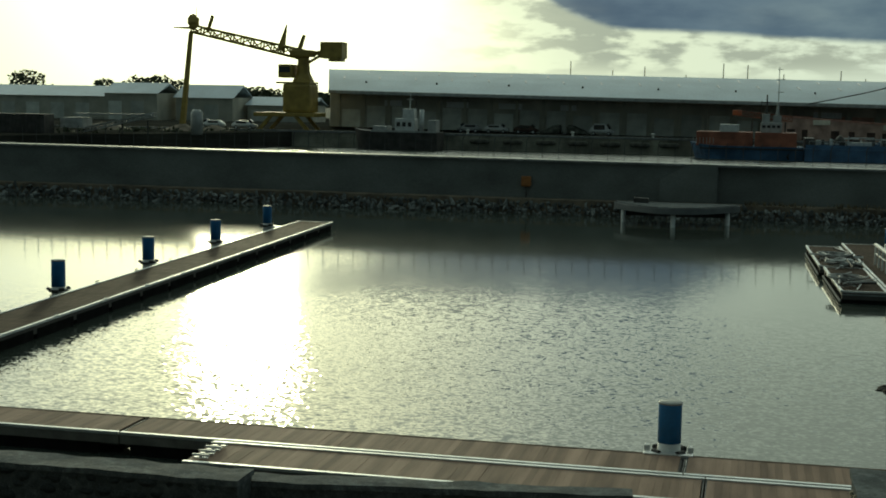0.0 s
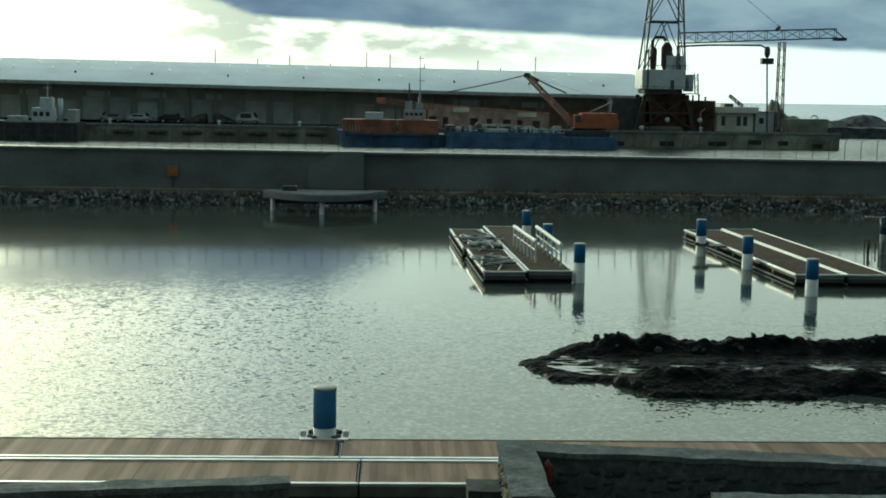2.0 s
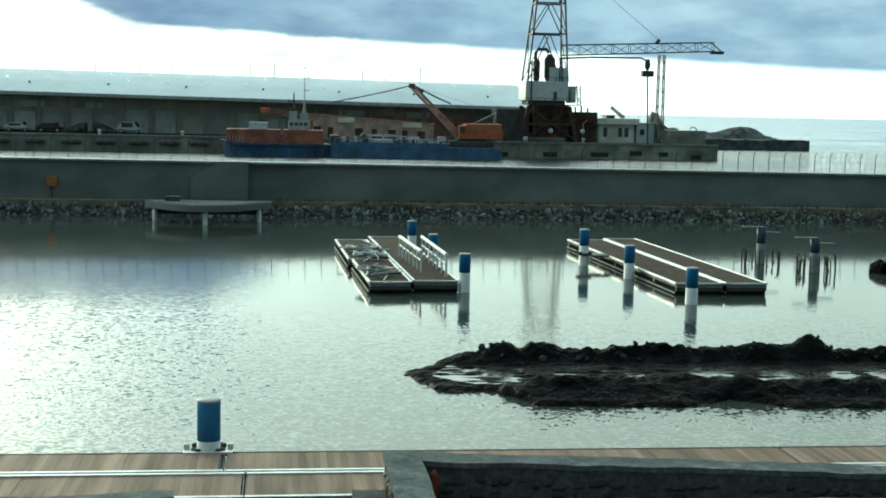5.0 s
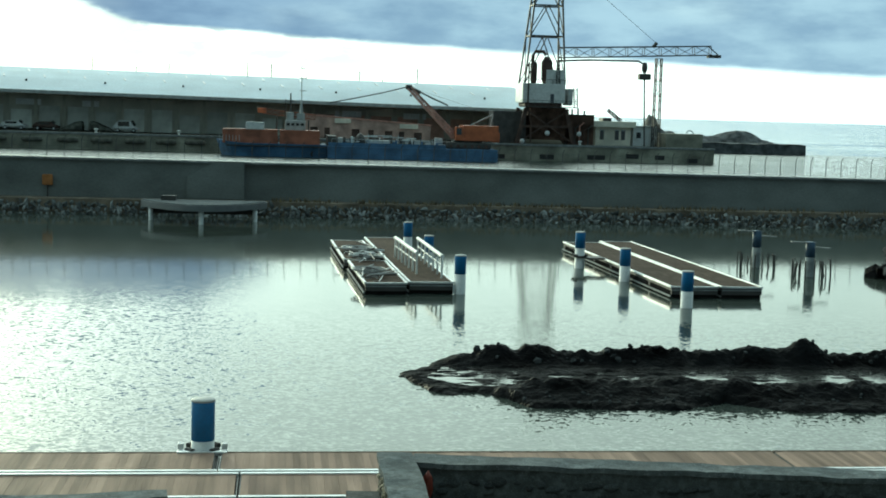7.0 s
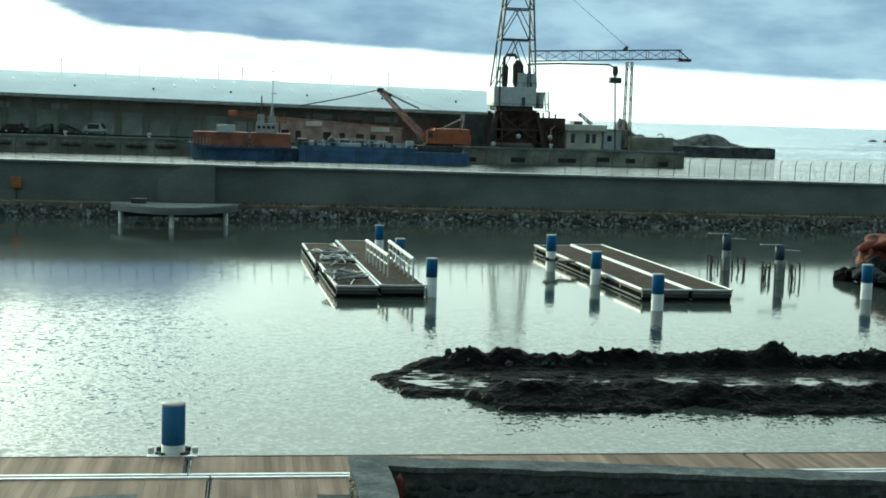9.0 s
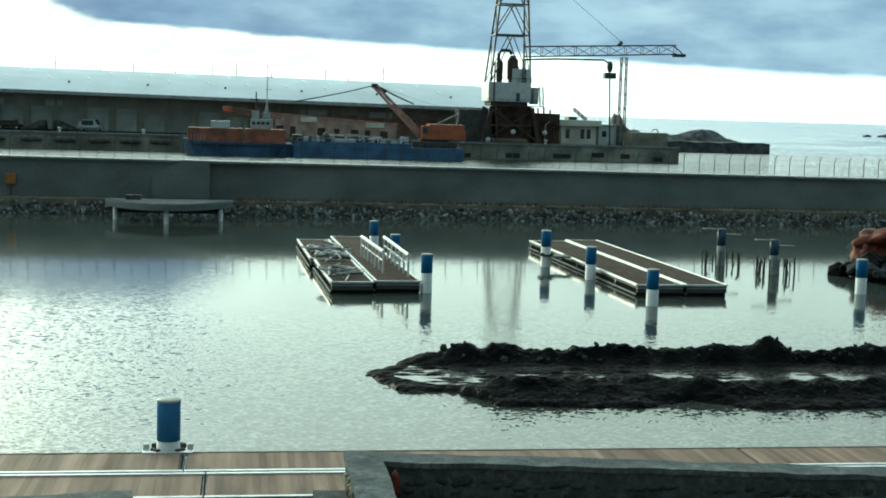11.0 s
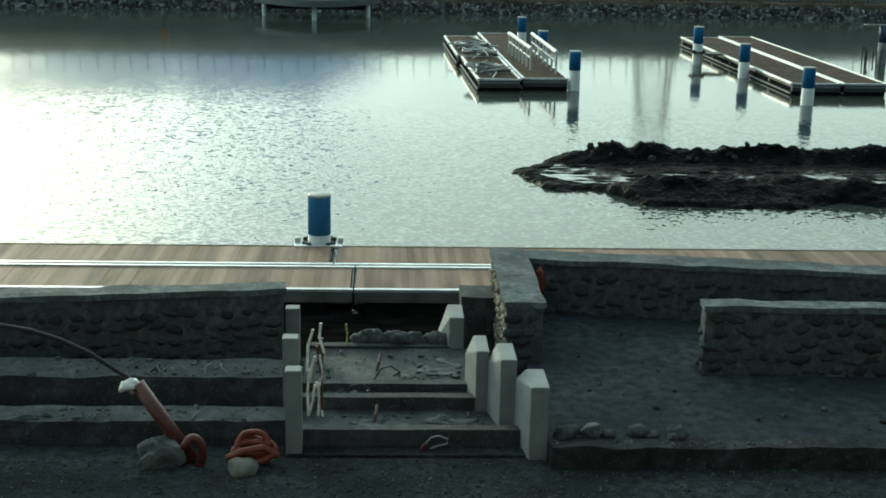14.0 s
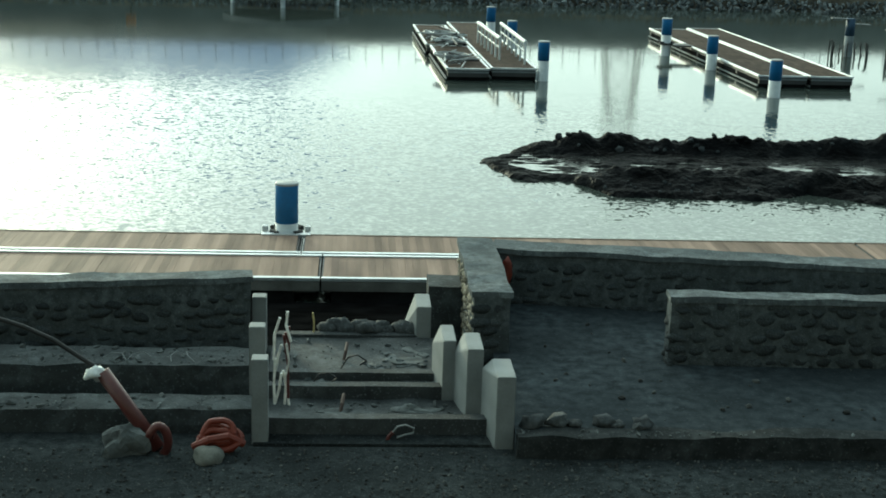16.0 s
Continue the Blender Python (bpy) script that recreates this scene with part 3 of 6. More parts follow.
def build_shed():
    """The long transit shed: pale roof, deep eave, panelled front. Its ground falls slightly."""
    s = thing("transit_shed", "very long quay shed with pale metal roof and panelled front", "warehouse", pose(-15, 240, 2.5, 0, 0.63, 0))
    x0, x1 = -61.0, 58.0
    # roof in a shallow curve, from eave to ridge and down behind
    curve = [(-7.0, 6.45), (-4, 7.42), (0, 8.6), (4, 9.6), (8, 10.4), (12, 10.6), (20, 9.2), (27, 6.4)]
    bm = bmesh.new()
    skew = lambda y: -58.5 - 0.315 * (y + 7)
    a = [bm.verts.new((skew(y), y, z)) for y, z in curve] + [bm.verts.new((skew(y), y, z - 0.25)) for y, z in curve[::-1]]
    b = [bm.verts.new((x1, v.co.y, v.co.z)) for v in a]
    for i in range(len(a)):
        bm.faces.new((a[i], a[(i + 1) % len(a)], b[(i + 1) % len(a)], b[i]))
    bm.faces.new(a[::-1])
    bm.faces.new(b)
    roof = part("roof", bm, M_roof, s, "pale blue-grey ribbed metal roof")
    # small roof lights in two rows, coloured white for the glint off them
    rng = random.Random(3)
    light = finish("roof_light", box(-0.16, 0.16, -0.95, 0.95, 0, 0.10, 0.02), M_skylight)
    for k in range(34):
        y, z = ((1.0, 8.86), (5.2, 9.86))[k % 2]
        part("roof_light", light, None, roof, at=pose(x0 + 3 + k * 3.35, y, z, 13.5, 0, 14))
    for k in range(9):
        part("roof_vent", box(-0.15, 0.15, -0.15, 0.15, 0, 0.5), M_steel, roof, at=pose(x0 + 8 + k * 13, -2.0, 7.8))
    for k in range(10):
        part("roof_mast", beam((0, 0, 0), (0, 0, (2.9, 1.4, 2.2, 0.9, 3.1)[k % 5]), 0.08, 6), M_steel, roof, at=pose(x0 + 44 + k * 6.5 + rng.uniform(-2, 2), 12, 10.1))
    part("fascia", box(-58.5, x1, -7.15, -6.95, 5.95, 6.5), M_grey, s, "pale eave board")
    part("wall", box(x0 + 0.8, x1 - 0.3, 0, 0.4, 0, 8.2), M_shed, s)
    part("back_wall", box(skew(26) + 0.8, x1 - 0.3, 26, 26.4, 0, 6.5), M_shed, s)
    part("gable", prism([(skew(0.4) + 0.4, 0.4), (skew(0.4) + 0.8, 0.4), (skew(26) + 0.8, 26), (skew(26) + 0.4, 26)], 0, 6.2), M_shed, s)
    part("gable", prism([(x1 - 0.7, 0.4), (x1 - 0.3, 0.4), (x1 - 0.3, 26), (x1 - 0.7, 26)], 0, 7.5), M_shed, s)
    part("soffit", box(-58.6, x1, -6.9, 0, 5.85, 5.95), M_shed_d, s, "underside of the eave, coloured dark for its shade")
    # doors, piers, red brick stretch
    k = 0
    x = x0 + 3
    while x < x1 - 6:
        if 20 < x < 46:
            part("brick_panel", box(0, 3.6, -0.14, 0.02, 0, 4.3), M_brickr, s, "red-brown infill panel", at=pose(x, 0, 0))
        else:
            d = part("door", box(0, 3.4, -0.10, 0.02, 0, 3.9 if k % 3 else 3.2), M_door, s, "faded roller door", at=pose(x, 0, 0))
        part("pier", box(-0.25, 0.25, -0.35, 0.05, 0, 5.84), M_shed, s, at=pose(x - 0.6, 0, 0))
        x += 4.7
        k += 1
    for x, w in ((-50, 3.2), (-38.5, 4.0), (-29, 4.2), (-18, 2.8), (25, 4.6), (37, 4.0)):
        part("sign_board", box(0, w, -0.32, -0.18, 4.0, 5.0), M_white, s, "pale blank sign board", at=pose(x, 0, 0))


# ---- pontoons and piles ----
def board_mesh(name, length, width, material, thick=0.03):
    return finish(name, box(-width / 2, width / 2, 0, length, -thick, 0, 0.002), material)


def build_main_pontoons():
    rng = random.Random(6)
    for label, y0, y1, spans in (("rear", 26.93, 28.55, ((-25.2, -13.2), (-13.2, -1.06), (-1.06, 11.0), (11.0, 23.0))), ("front", 25.08, 26.83, ((-10.95, -0.62), (-0.62, 11.4), (11.4, 23.4)))):
        board = board_mesh("deck_board", y1 - y0 - 0.22, 0.1446, M_wood)
        for a, b in spans:
            p = thing("floating_pontoon", "floating walkway with weathered timber deck and aluminium edges", "pontoon", pose(0, 0, 0), "main walkway pontoons")
            for y in (y0, y1 - 0.11):
                rail = y < 28
                part("fascia", box(a + 0.02, b - 0.02, y + 0.01, y + 0.1, 0.27, 0.462), M_fascia, p, "dull grey side board")
                part("edge_rail", box(a + 0.015, b - 0.015, y, y + 0.11, 0.466, 0.535 if rail else 0.51, 0.012), M_alu if rail else M_wood_d, p, "bright aluminium edge profile" if rail else "dark timber edge board")
            for x in (a + 0.015, b - 0.045):
                part("end_rail", box(x, x + 0.03, y0 + 0.11, y1 - 0.11, 0.38, 0.49), M_steel, p)
            part("frame", box(a + 0.08, b - 0.08, y0 + 0.13, y1 - 0.13, 0.2, 0.46), M_steel, p)
            n = max(2, int((b - a) / 3))
            for i in range(n):
                xa = a + 0.2 + i * (b - a - 0.4) / n
                part("float", box(xa, xa + (b - a - 0.4) / n - 0.3, y0 + 0.08, y1 - 0.08, -0.35, 0.33, 0.04), M_float, p)
            x = a + 0.118
            while x < b - 0.09:
                part("deck_board", board, None, p, at=pose(x, y0 + 0.11, 0.505 + rng.uniform(-0.003, 0.003), 0, rng.uniform(-0.3, 0.3), 0))
                x += 0.146
    # cleats at the free end
    for i in range(4):
        c = thing("mooring_cleat", "small galvanised deck cleat at the pontoon end", "cleat", pose(-10.75, 25.4 + i * 0.33, 0.53), "end cleats")
        part("base", box(-0.05, 0.25, -0.04, 0.04, 0, 0.03, 0.008), M_alu, c)
        part("horn", beam((-0.08, 0, 0.07), (0.28, 0, 0.07), 0.025, 8), M_alu, c)
        part("post", beam((0.1, 0, 0.0), (0.1, 0, 0.07), 0.03, 8), M_alu, c)


def pile(x, y, r, top, blue, name="mooring_pile", collar=None, label="steel mooring pile painted blue above and white below"):
    p = thing(name, label, "pile", pose(x, y, 0), "mooring piles")
    split = top - blue
    part("shaft", lathe([(r, -2.0), (r, split)], 28), M_white, p, "white-painted lower tube", True)
    part("sleeve", lathe([(r * 1.01, split + 0.001), (r * 1.01, top - 0.05), (r * 0.99, top - 0.02)], 28), M_blue, p, "blue-painted upper tube", True)
    part("cap", lathe([(r * 1.03, top - 0.03), (r * 1.03, top), (r * 0.98, top + 0.015), (r * 0.2, top + 0.02)], 28), M_grey, p, "pale grey lid", True)
    if collar is not None:
        c = part("collar", lathe([(r + 0.10, 0), (r + 0.10, 0.10), (r + 0.04, 0.10), (r + 0.04, 0.0)], 28), M_steel, p, "pile guide ring", True, pose(0, 0, collar))
        for k in range(4):
            a = math.pi / 4 + k * math.pi / 2
            part("roller", beam((-0.10, 0, 0), (0.10, 0, 0), 0.06, 12), M_black, c, "black guide roller", False, pose((r + 0.12) * math.cos(a), (r + 0.12) * math.sin(a), 0.12, 0, 0, math.degrees(a) + 90))
    return p


def build_piles():
    p = pile(-1.45, 28.84, 0.245, 1.56, 0.86, collar=0.40, label="stout blue mooring pile with roller guides beside the walkway")
    part("bracket", box(-0.52, 0.52, -0.42, -0.18, 0.44, 0.53, 0.01), M_alu, p, "aluminium guide bracket")
    for x in (-0.46, 0.46):
        part("bolt_block", box(x - 0.06, x + 0.06, -0.12, 0.06, 0.5, 0.63, 0.015), M_white, p)
    for x, y in ((-25.42, 46.9), (-26.05, 56.2), (-26.6, 65.4), (-27.4, 75.3)):
        q = pile(x, y, 0.26, 1.62, 1.0, collar=0.42)
        part("bracket", box(0.2, 0.75, -0.4, 0.4, 0.38, 0.46), M_alu, q)
    for x, y, t in ((7.9, 57.5, 1.66), (7.57, 66.8, 1.62), (7.28, 74.65, 1.62)):
        pile(x, y, 0.245, t, 0.8)
    for x, y, t, ring in ((15.43, 67.8, 1.85, 0.55), (16.45, 62.6, 1.56, None), (16.88, 54.1, 1.51, None), (28.0, 58.3, 1.58, None)):
        q = pile(x, y, 0.25, t, 0.82, collar=ring)
        if ring:
            part("bracket", box(0.25, 1.2, -0.5, 0.5, 0.5, 0.58), M_steel, q, "dark steel guide bracket")


def finger(name, label, x0, y0, x1, y1, width, deck=0.5, edge_both=True):
    """A narrow pontoon from (x0, y0) to (x1, y1), its right edge on that line."""
    L = math.hypot(x1 - x0, y1 - y0)
    turn = math.degrees(math.atan2(y1 - y0, x1 - x0))
    p = thing(name, label, "pontoon", pose(x0, y0, 0, 0, 0, turn))
    part("frame", box(0, L, 0.06, width - 0.06, 0.16, deck - 0.05), M_steel, p)
    b = bmesh.new()
    x = 0.1
    while x < L - 0.1:
        bm_box(b, x, x + 0.136, 0.1, width - 0.1, deck - 0.04, deck)
        x += 0.145
    tagged(part("deck", b, M_wood_d, p, "close-laid damp timber boards"), kind="stuff")
    for y in (0, width - 0.1):
        part("edge_rail", box(0, L, y, y + 0.1, deck - 0.05, deck + 0.035, 0.01), M_alu, p, "bright aluminium edge profile")
    for x in (0, L - 0.08):
        part("end_rail", box(x, x + 0.08, 0.1, width - 0.1, deck - 0.05, deck + 0.02), M_alu, p)
        part("end_strip", box(x - 0.02 if x else -0.03, x + 0.06, 0.06, width - 0.06, deck - 0.17, deck - 0.11), M_conc_lt, p, "pale rubbing strip")
    part("side_strip", box(0, L, width - 0.03, width + 0.03, 0.06, 0.12), M_conc_lt, p, "pale rubbing strip near the water")
    n = max(2, int(L / 3))
    for i in range(n):
        xa = 0.15 + i * (L - 0.3) / n
        part("float", box(xa, xa + (L - 0.3) / n - 0.25, 0.04, width - 0.04, -0.4, deck - 0.17, 0.04), M_float, p)
    return p, L


def cleats_on(p, L, width, z=0.53):
    for i in range(int(L / 4)):
        for y in (0.05, width - 0.05):
            c = part("cleat", box(-0.12, 0.12, -0.03, 0.03, 0, 0.03), M_alu, p, at=pose(1.5 + i * 4, y, z))
            part("horn", beam((-0.14, 0, 0.07), (0.14, 0, 0.07), 0.02, 6), M_steel, c)


def build_fingers():
    p, L = finger("finger_pontoon", "long narrow berth pontoon with timber deck", -21.5, 27.5, -24.4, 78.6, 2.15)
    cleats_on(p, L, 2.15)


def build_pontoon_group_left():
    """Two moored pontoon units with gangway rails and heaped gear."""
    p, L = finger("moored_pontoon", "short moored pontoon with damp timber deck", 7.65, 57.35, 7.0, 77.2, 1.98)
    part("corner_strip", box(-0.05, 0.02, 0.0, 0.07, 0.02, 0.42), M_white, p, "white corner fender strip")
    q, L2 = finger("moored_pontoon", "moored pontoon unit heaped with loose gear", 5.6, 56.9, 5.33, 65.3, 1.85)
    r, L3 = finger("moored_pontoon", "moored pontoon unit with coiled chain and tackle", 5.1, 65.8, 4.85, 75.2, 1.8)


def gangway(x, y, length, turn):
    g = thing("gangway_rail", "white-painted sloping gangway handrail on the pontoon", "handrail", pose(x, y, 0.52, 0, 0, turn), "gangway rails")
    for i in range(7):
        t = i / 6
        part("post", beam((t * length, 0, 0), (t * length, 0, 0.95), 0.05, 6), M_white, g)
    for h in (0.55, 0.95):
        part("rail", beam((-0.05, 0, h), (length + 0.05, 0, h), 0.09 if h > 0.9 else 0.035, 8), M_white, g)
    return g


def build_gangways():
    gangway(6.28, 60.0, 6.9, 93)
    gangway(7.25, 58.7, 8.1, 91.6)


def build_gear():
    rng = random.Random(12)
    for cx, cy in ((4.2, 60.2), (4.2, 69.5), (4.4, 66.0)):
        h = thing("gear_heap", "untidy heap of grey metal fittings and rope on the pontoon", "heap", pose(cx, cy, 0.52), "gear heaps")
        for i in range(14):
            a = rng.uniform(0, math.pi)
            c = Vector((rng.uniform(-0.6, 0.6), rng.uniform(-2, 2), rng.uniform(0.05, 0.22)))
            d = Vector((math.cos(a), math.sin(a) * 1.6, rng.uniform(-0.05, 0.1))) * rng.uniform(0.4, 0.9)
            part("bar", beam(c - d, c + d, rng.uniform(0.025, 0.05), 6), (M_white, M_steel, M_grey)[i % 3], h)
        pts = [(0.5 * math.cos(t * 0.7) * (1 + 0.03 * t), 0.9 * math.sin(t * 0.7), 0.06 + 0.006 * t) for t in range(28)]
        part("rope", tube(pts, 0.035, 6), M_grey, h, "pale coiled rope")


def build_pontoon_right():
    p, L = finger("moored_pontoon", "long moored pontoon with bright aluminium edges", 19.2, 56.95, 18.55, 76.4, 2.2)
    q, L2 = finger("moored_pontoon", "long moored pontoon with damp timber deck", 21.2, 57.0, 20.6, 77.2, 1.92)


def build_dolphins():
    rng = random.Random(21)
    for x, y, top, split, bars in ((25.31, 69.35, 1.95, 1.06, 0.7), (26.73, 65.54, 1.75, 0.98, 0.82)):
        d = thing("unfinished_dolphin", "weathered blue and grey pile ringed by dark reinforcement bars", "pile", pose(x, y, 0), "unfinished piles")
        part("shaft", lathe([(0.23, -2), (0.23, split)], 20), M_dolphin, d, "stained grey lower tube", True)
        part("sleeve", lathe([(0.235, split + 0.01), (0.235, top), (0.1, top + 0.01)], 20), M_hull_d, d, "dull blue-painted sleeve", True)
        part("plate", box(-1.1, 0.2, -0.2, 0.1, top - 0.06, top - 0.01), M_conc_lt2, d, "thin pale template plank", at=pose(0, 0, 0, 0, 2, 0))
        part("plate", box(0.1, 1.0, -0.1, 0.2, top - 0.3, top - 0.25), M_conc_lt2, d, "thin pale template plank", at=pose(0, 0, 0, 0, 2, 0))
        for k in range(17):
            a = 2 * math.pi * k / 17 + rng.uniform(-0.2, 0.2)
            r = rng.uniform(0.8, 1.15)
            h = bars * rng.uniform(0.75, 1.1)
            b = part("rebar", beam((r * math.cos(a), r * math.sin(a), -1), (r * math.cos(a) * 0.95, r * math.sin(a) * 0.95, h), 0.036, 6), M_steel, d)
            if k % 3 == 0:
                part("hook", beam((r * math.cos(a) * 0.95, r * math.sin(a) * 0.95, h - 0.02), (r * math.cos(a) * 0.8, r * math.sin(a) * 0.8, h + 0.05), 0.03, 6), M_steel, b)
            if k % 4 == 1:
                part("strut", beam((r * math.cos(a) * 1.25, r * math.sin(a) * 1.25, -0.5), (r * math.cos(a) * 0.85, r * math.sin(a) * 0.85, h * 0.8), 0.026, 6), M_steel, d)


M_dolphin = mat("stained_grey_paint", (0.2, 0.22, 0.22), 0.7, 0, 2, 0.3, 0.15, 20, stain=0.5)
M_hull_d = mat("dull_blue_paint", (0.03, 0.065, 0.115), 0.6, 0, 2, 0.25, 0.1, 20, stain=0.4)


def smooth(x, a, b):
    t = min(1.0, max(0.0, (x - a) / (b - a)))
    return t * t * (3 - 2 * t)


def mud_front(x):
    return 39.0 - 2.35 * smooth(x, 3.5, 4.6) - 2.05 * smooth(x, 5.9, 7.1) + 0.75 * math.exp(-((x - 12.3) / 1.1) ** 2) - 0.35 * smooth(x, 12.9, 13.7) + 0.16 * noise.noise(Vector((x * 1.1, 3, 0))) + 0.12 * noise.noise(Vector((x * 3.2, 9, 0)))


def mud_back(x):
    return 39.9 + 2.2 * smooth(x, 3.4, 6.0) + 0.3 * noise.noise(Vector((x * 0.7, 6, 0)))


def mud_height(x, y):
    """Front and back ridge, with a wet level hollow between them and a low flat tip."""
    front, back = mud_front(x), mud_back(x)
    if x < 3.6:
        return -0.4
    d = min(y - front, back - y, (x - 3.5) * 1.1) + 0.3 * noise.noise(Vector((x * 1.3, y * 1.3, 8))) + 0.2 * noise.noise(Vector((x * 4.0, y * 4.0, 2)))
    rim = smooth(d, -0.5, 0.65)
    h = -0.3 + 0.42 * rim
    if d > 0:
        inside = smooth(d, 0.0, 0.5)
        r1 = 0.36 * math.exp(-((y - 36.5 + 0.25 * smooth(x, 12.6, 13.4)) / 0.62) ** 2) * smooth(x, 5.4, 7.6)
        peaks = 0.40 + 0.2 * math.exp(-((x - 6.7) / 0.5) ** 2) + 0.27 * math.exp(-((x - 8.2) / 0.6) ** 2) + 0.17 * math.exp(-((x - 12.4) / 0.4) ** 2) + 0.34 * math.exp(-((x - 16.7) / 0.45) ** 2) + 0.1 * math.exp(-((x - 15.3) / 0.8) ** 2) + 0.1 * noise.noise(Vector((x * 0.6, 1.5, 2))) + 0.10 * noise.noise(Vector((x * 2.2, 4.5, 2)))
        r2 = peaks * smooth(x, 4.0, 6.6) * math.exp(-((y - 41.0) / 0.5) ** 2)
        high = min(1.0, (r1 + r2) * 3)
        flat = 0.075 * noise.noise(Vector((x * 0.9, y * 3.8, 1))) + 0.05 * noise.noise(Vector((x * 2.2, y * 8, 4))) + (0.018 if 7.2 < x < 13 else -0.012)
        lumps = 0.15 * noise.noise(Vector((x * 1.5, y * 1.5, 0))) + 0.10 * noise.noise(Vector((x * 3.7, y * 3.7, 3))) + 0.05 * noise.noise(Vector((x * 9, y * 9, 3)))
        h += inside * (r1 + r2 + flat * (1 - high) + lumps * (0.15 + 0.85 * high))
    return h


def build_spit():
    """The dredged mud bank: ridge behind, ridge in front, a wet hollow between."""
    bm = bmesh.new()
    nx, ny = 400, 150
    g = []
    for j in range(ny + 1):
        g.append([bm.verts.new((x, y, mud_height(x, y))) for x, y in [(2.9 + 34 * (i / nx), 30.6 + 13.2 * j / ny) for i in range(nx + 1)]])
    for j in range(ny):
        for i in range(nx):
            q = (g[j][i], g[j][i + 1], g[j + 1][i + 1], g[j + 1][i])
            if max(v.co.z for v in q) > -0.2:
                bm.faces.new(q)
    loose = [v for v in bm.verts if not v.link_faces]
    for v in loose:
        bm.verts.remove(v)
    setting("mud_bank", bm, M_mud, "long bank of wet black dredged mud and stones", "mud bank", True)
    # puddles lie in the hollow
    rng = random.Random(2)
    for xa, xb in ((4.45, 7.6), (7.6, 13.0), (13.0, 20.0), (20.0, 34.0)):
        run = [xa + (xb - xa) * k / 16 for k in range(17)]
        lo = [max(mud_front(x) + 0.6, 36.2 if x > 6.5 else 0) for x in run]
        hi = [min(mud_back(x) - 0.6, 40.9) for x in run]
        wide = [0.02 + 0.98 * math.sqrt(smooth(x, 4.35, 6.0)) for x in run]
        pts = [(x, (a + b) / 2 - (b - a) / 2 * w) for x, a, b, w in zip(run, lo, hi, wide)]
        pts += [(x, (a + b) / 2 + (b - a) / 2 * w) for x, a, b, w in zip(run, lo, hi, wide)][::-1]
        tagged(part("puddle", prism(pts, 0.0, 0.118), M_puddle), "shallow rain puddle on black mud", "puddle", "puddles", "structure")
    shapes = [finish("stone", lump(1, 0.9, 0.7, 0.3, k + 30, 1), M_basalt) for k in range(5)]
    st = bmesh.new()
    for k in range(420):
        x = rng.uniform(6, 34)
        y = rng.uniform(34.2 if x < 12 else 33.4, 36.0) if k % 3 else rng.uniform(40.4, 41.6)
        s = rng.uniform(0.03, 0.08) if k % 9 else rng.uniform(0.08, 0.14)
        zz = mud_height(x, y)
        if zz < 0.1:
            continue
        m = pose(x, y, zz + s * 0.2, rng.uniform(0, 360), 0, rng.uniform(0, 360)) @ Matrix.Diagonal((s, s, s, 1))
        c0 = len(st.verts)
        st.from_mesh(shapes[k % 5])
        st.verts.ensure_lookup_table()
        for v in st.verts[c0:]:
            v.co = m @ v.co
    tagged(part("bank_stones", st, M_basalt), "scattered dark stones on the mud bank", "stones", kind="stuff")


M_puddle = mat("puddle_water", (0.02, 0.022, 0.02), 0.14, 0, 1.5, 0.1, 0.1, 6, dist=0.02)


# ---- near terraces ----
def rubble_face(wall, seed, origin, along, width, height, out, s0=0.135, stone=None):
    """Rounded stones bedded in mortar; along is the run of the face, out its normal."""
    rng = random.Random(seed)
    shapes = [finish("stone", lump(1, 0.5, 0.8, 0.22, seed + k, 2), stone or M_wallstone, True) for k in range(7)]
    o, a, n = Vector(origin), Vector(along), Vector(out)
    z = s0 * 0.7
    count = 0
    turn = math.degrees(math.atan2(a.y, a.x))
    while z < height - s0 * 0.9 and count < 296:
        x = rng.uniform(0.02, 0.2)
        while x < width - 0.06 and count < 296:
            s = s0 * rng.uniform(0.6, 1.2)
            if rng.random() < 0.96:
                p = o + a * x + Vector((0, 0, z + rng.uniform(-0.05, 0.05))) - n * rng.uniform(0.012, 0.05)
                part("stone", shapes[count % 7], None, wall, at=pose(*p, 0, rng.uniform(-14, 14), turn) @ Matrix.Diagonal((s * rng.uniform(0.85, 1.25), 0.13, s * rng.uniform(0.6, 0.85), 1)))
                count += 1
            x += s * rng.uniform(1.9, 2.4)
        z += s0 * rng.uniform(1.3, 1.5)


def rough_box(x0, x1, y0, y1, z0, z1, seed, amp=0.02, step=0.3):
    """A cast block with uneven faces."""
    bm = bm_box(bmesh.new(), x0, x1, y0, y1, z0, z1)
    big = max(x1 - x0, y1 - y0)
    for axis, lo, hi in ((0, x0, x1), (1, y0, y1), (2, z0, z1)):
        n = int((hi - lo) / step)
        for k in range(1, n + 1):
            c, d = [0, 0, 0], [0, 0, 0]
            c[axis], d[axis] = lo + (hi - lo) * k / (n + 1), 1
            bmesh.ops.bisect_plane(bm, geom=bm.verts[:] + bm.edges[:] + bm.faces[:], plane_co=c, plane_no=d)
    for v in bm.verts:
        v.co += Vector((noise.noise(v.co * 2.1 + Vector((seed, 0, 0))), noise.noise(v.co * 2.1 + Vector((0, seed, 5))), noise.noise(v.co * 2.1 + Vector((9, 0, seed))))) * amp
    return bm


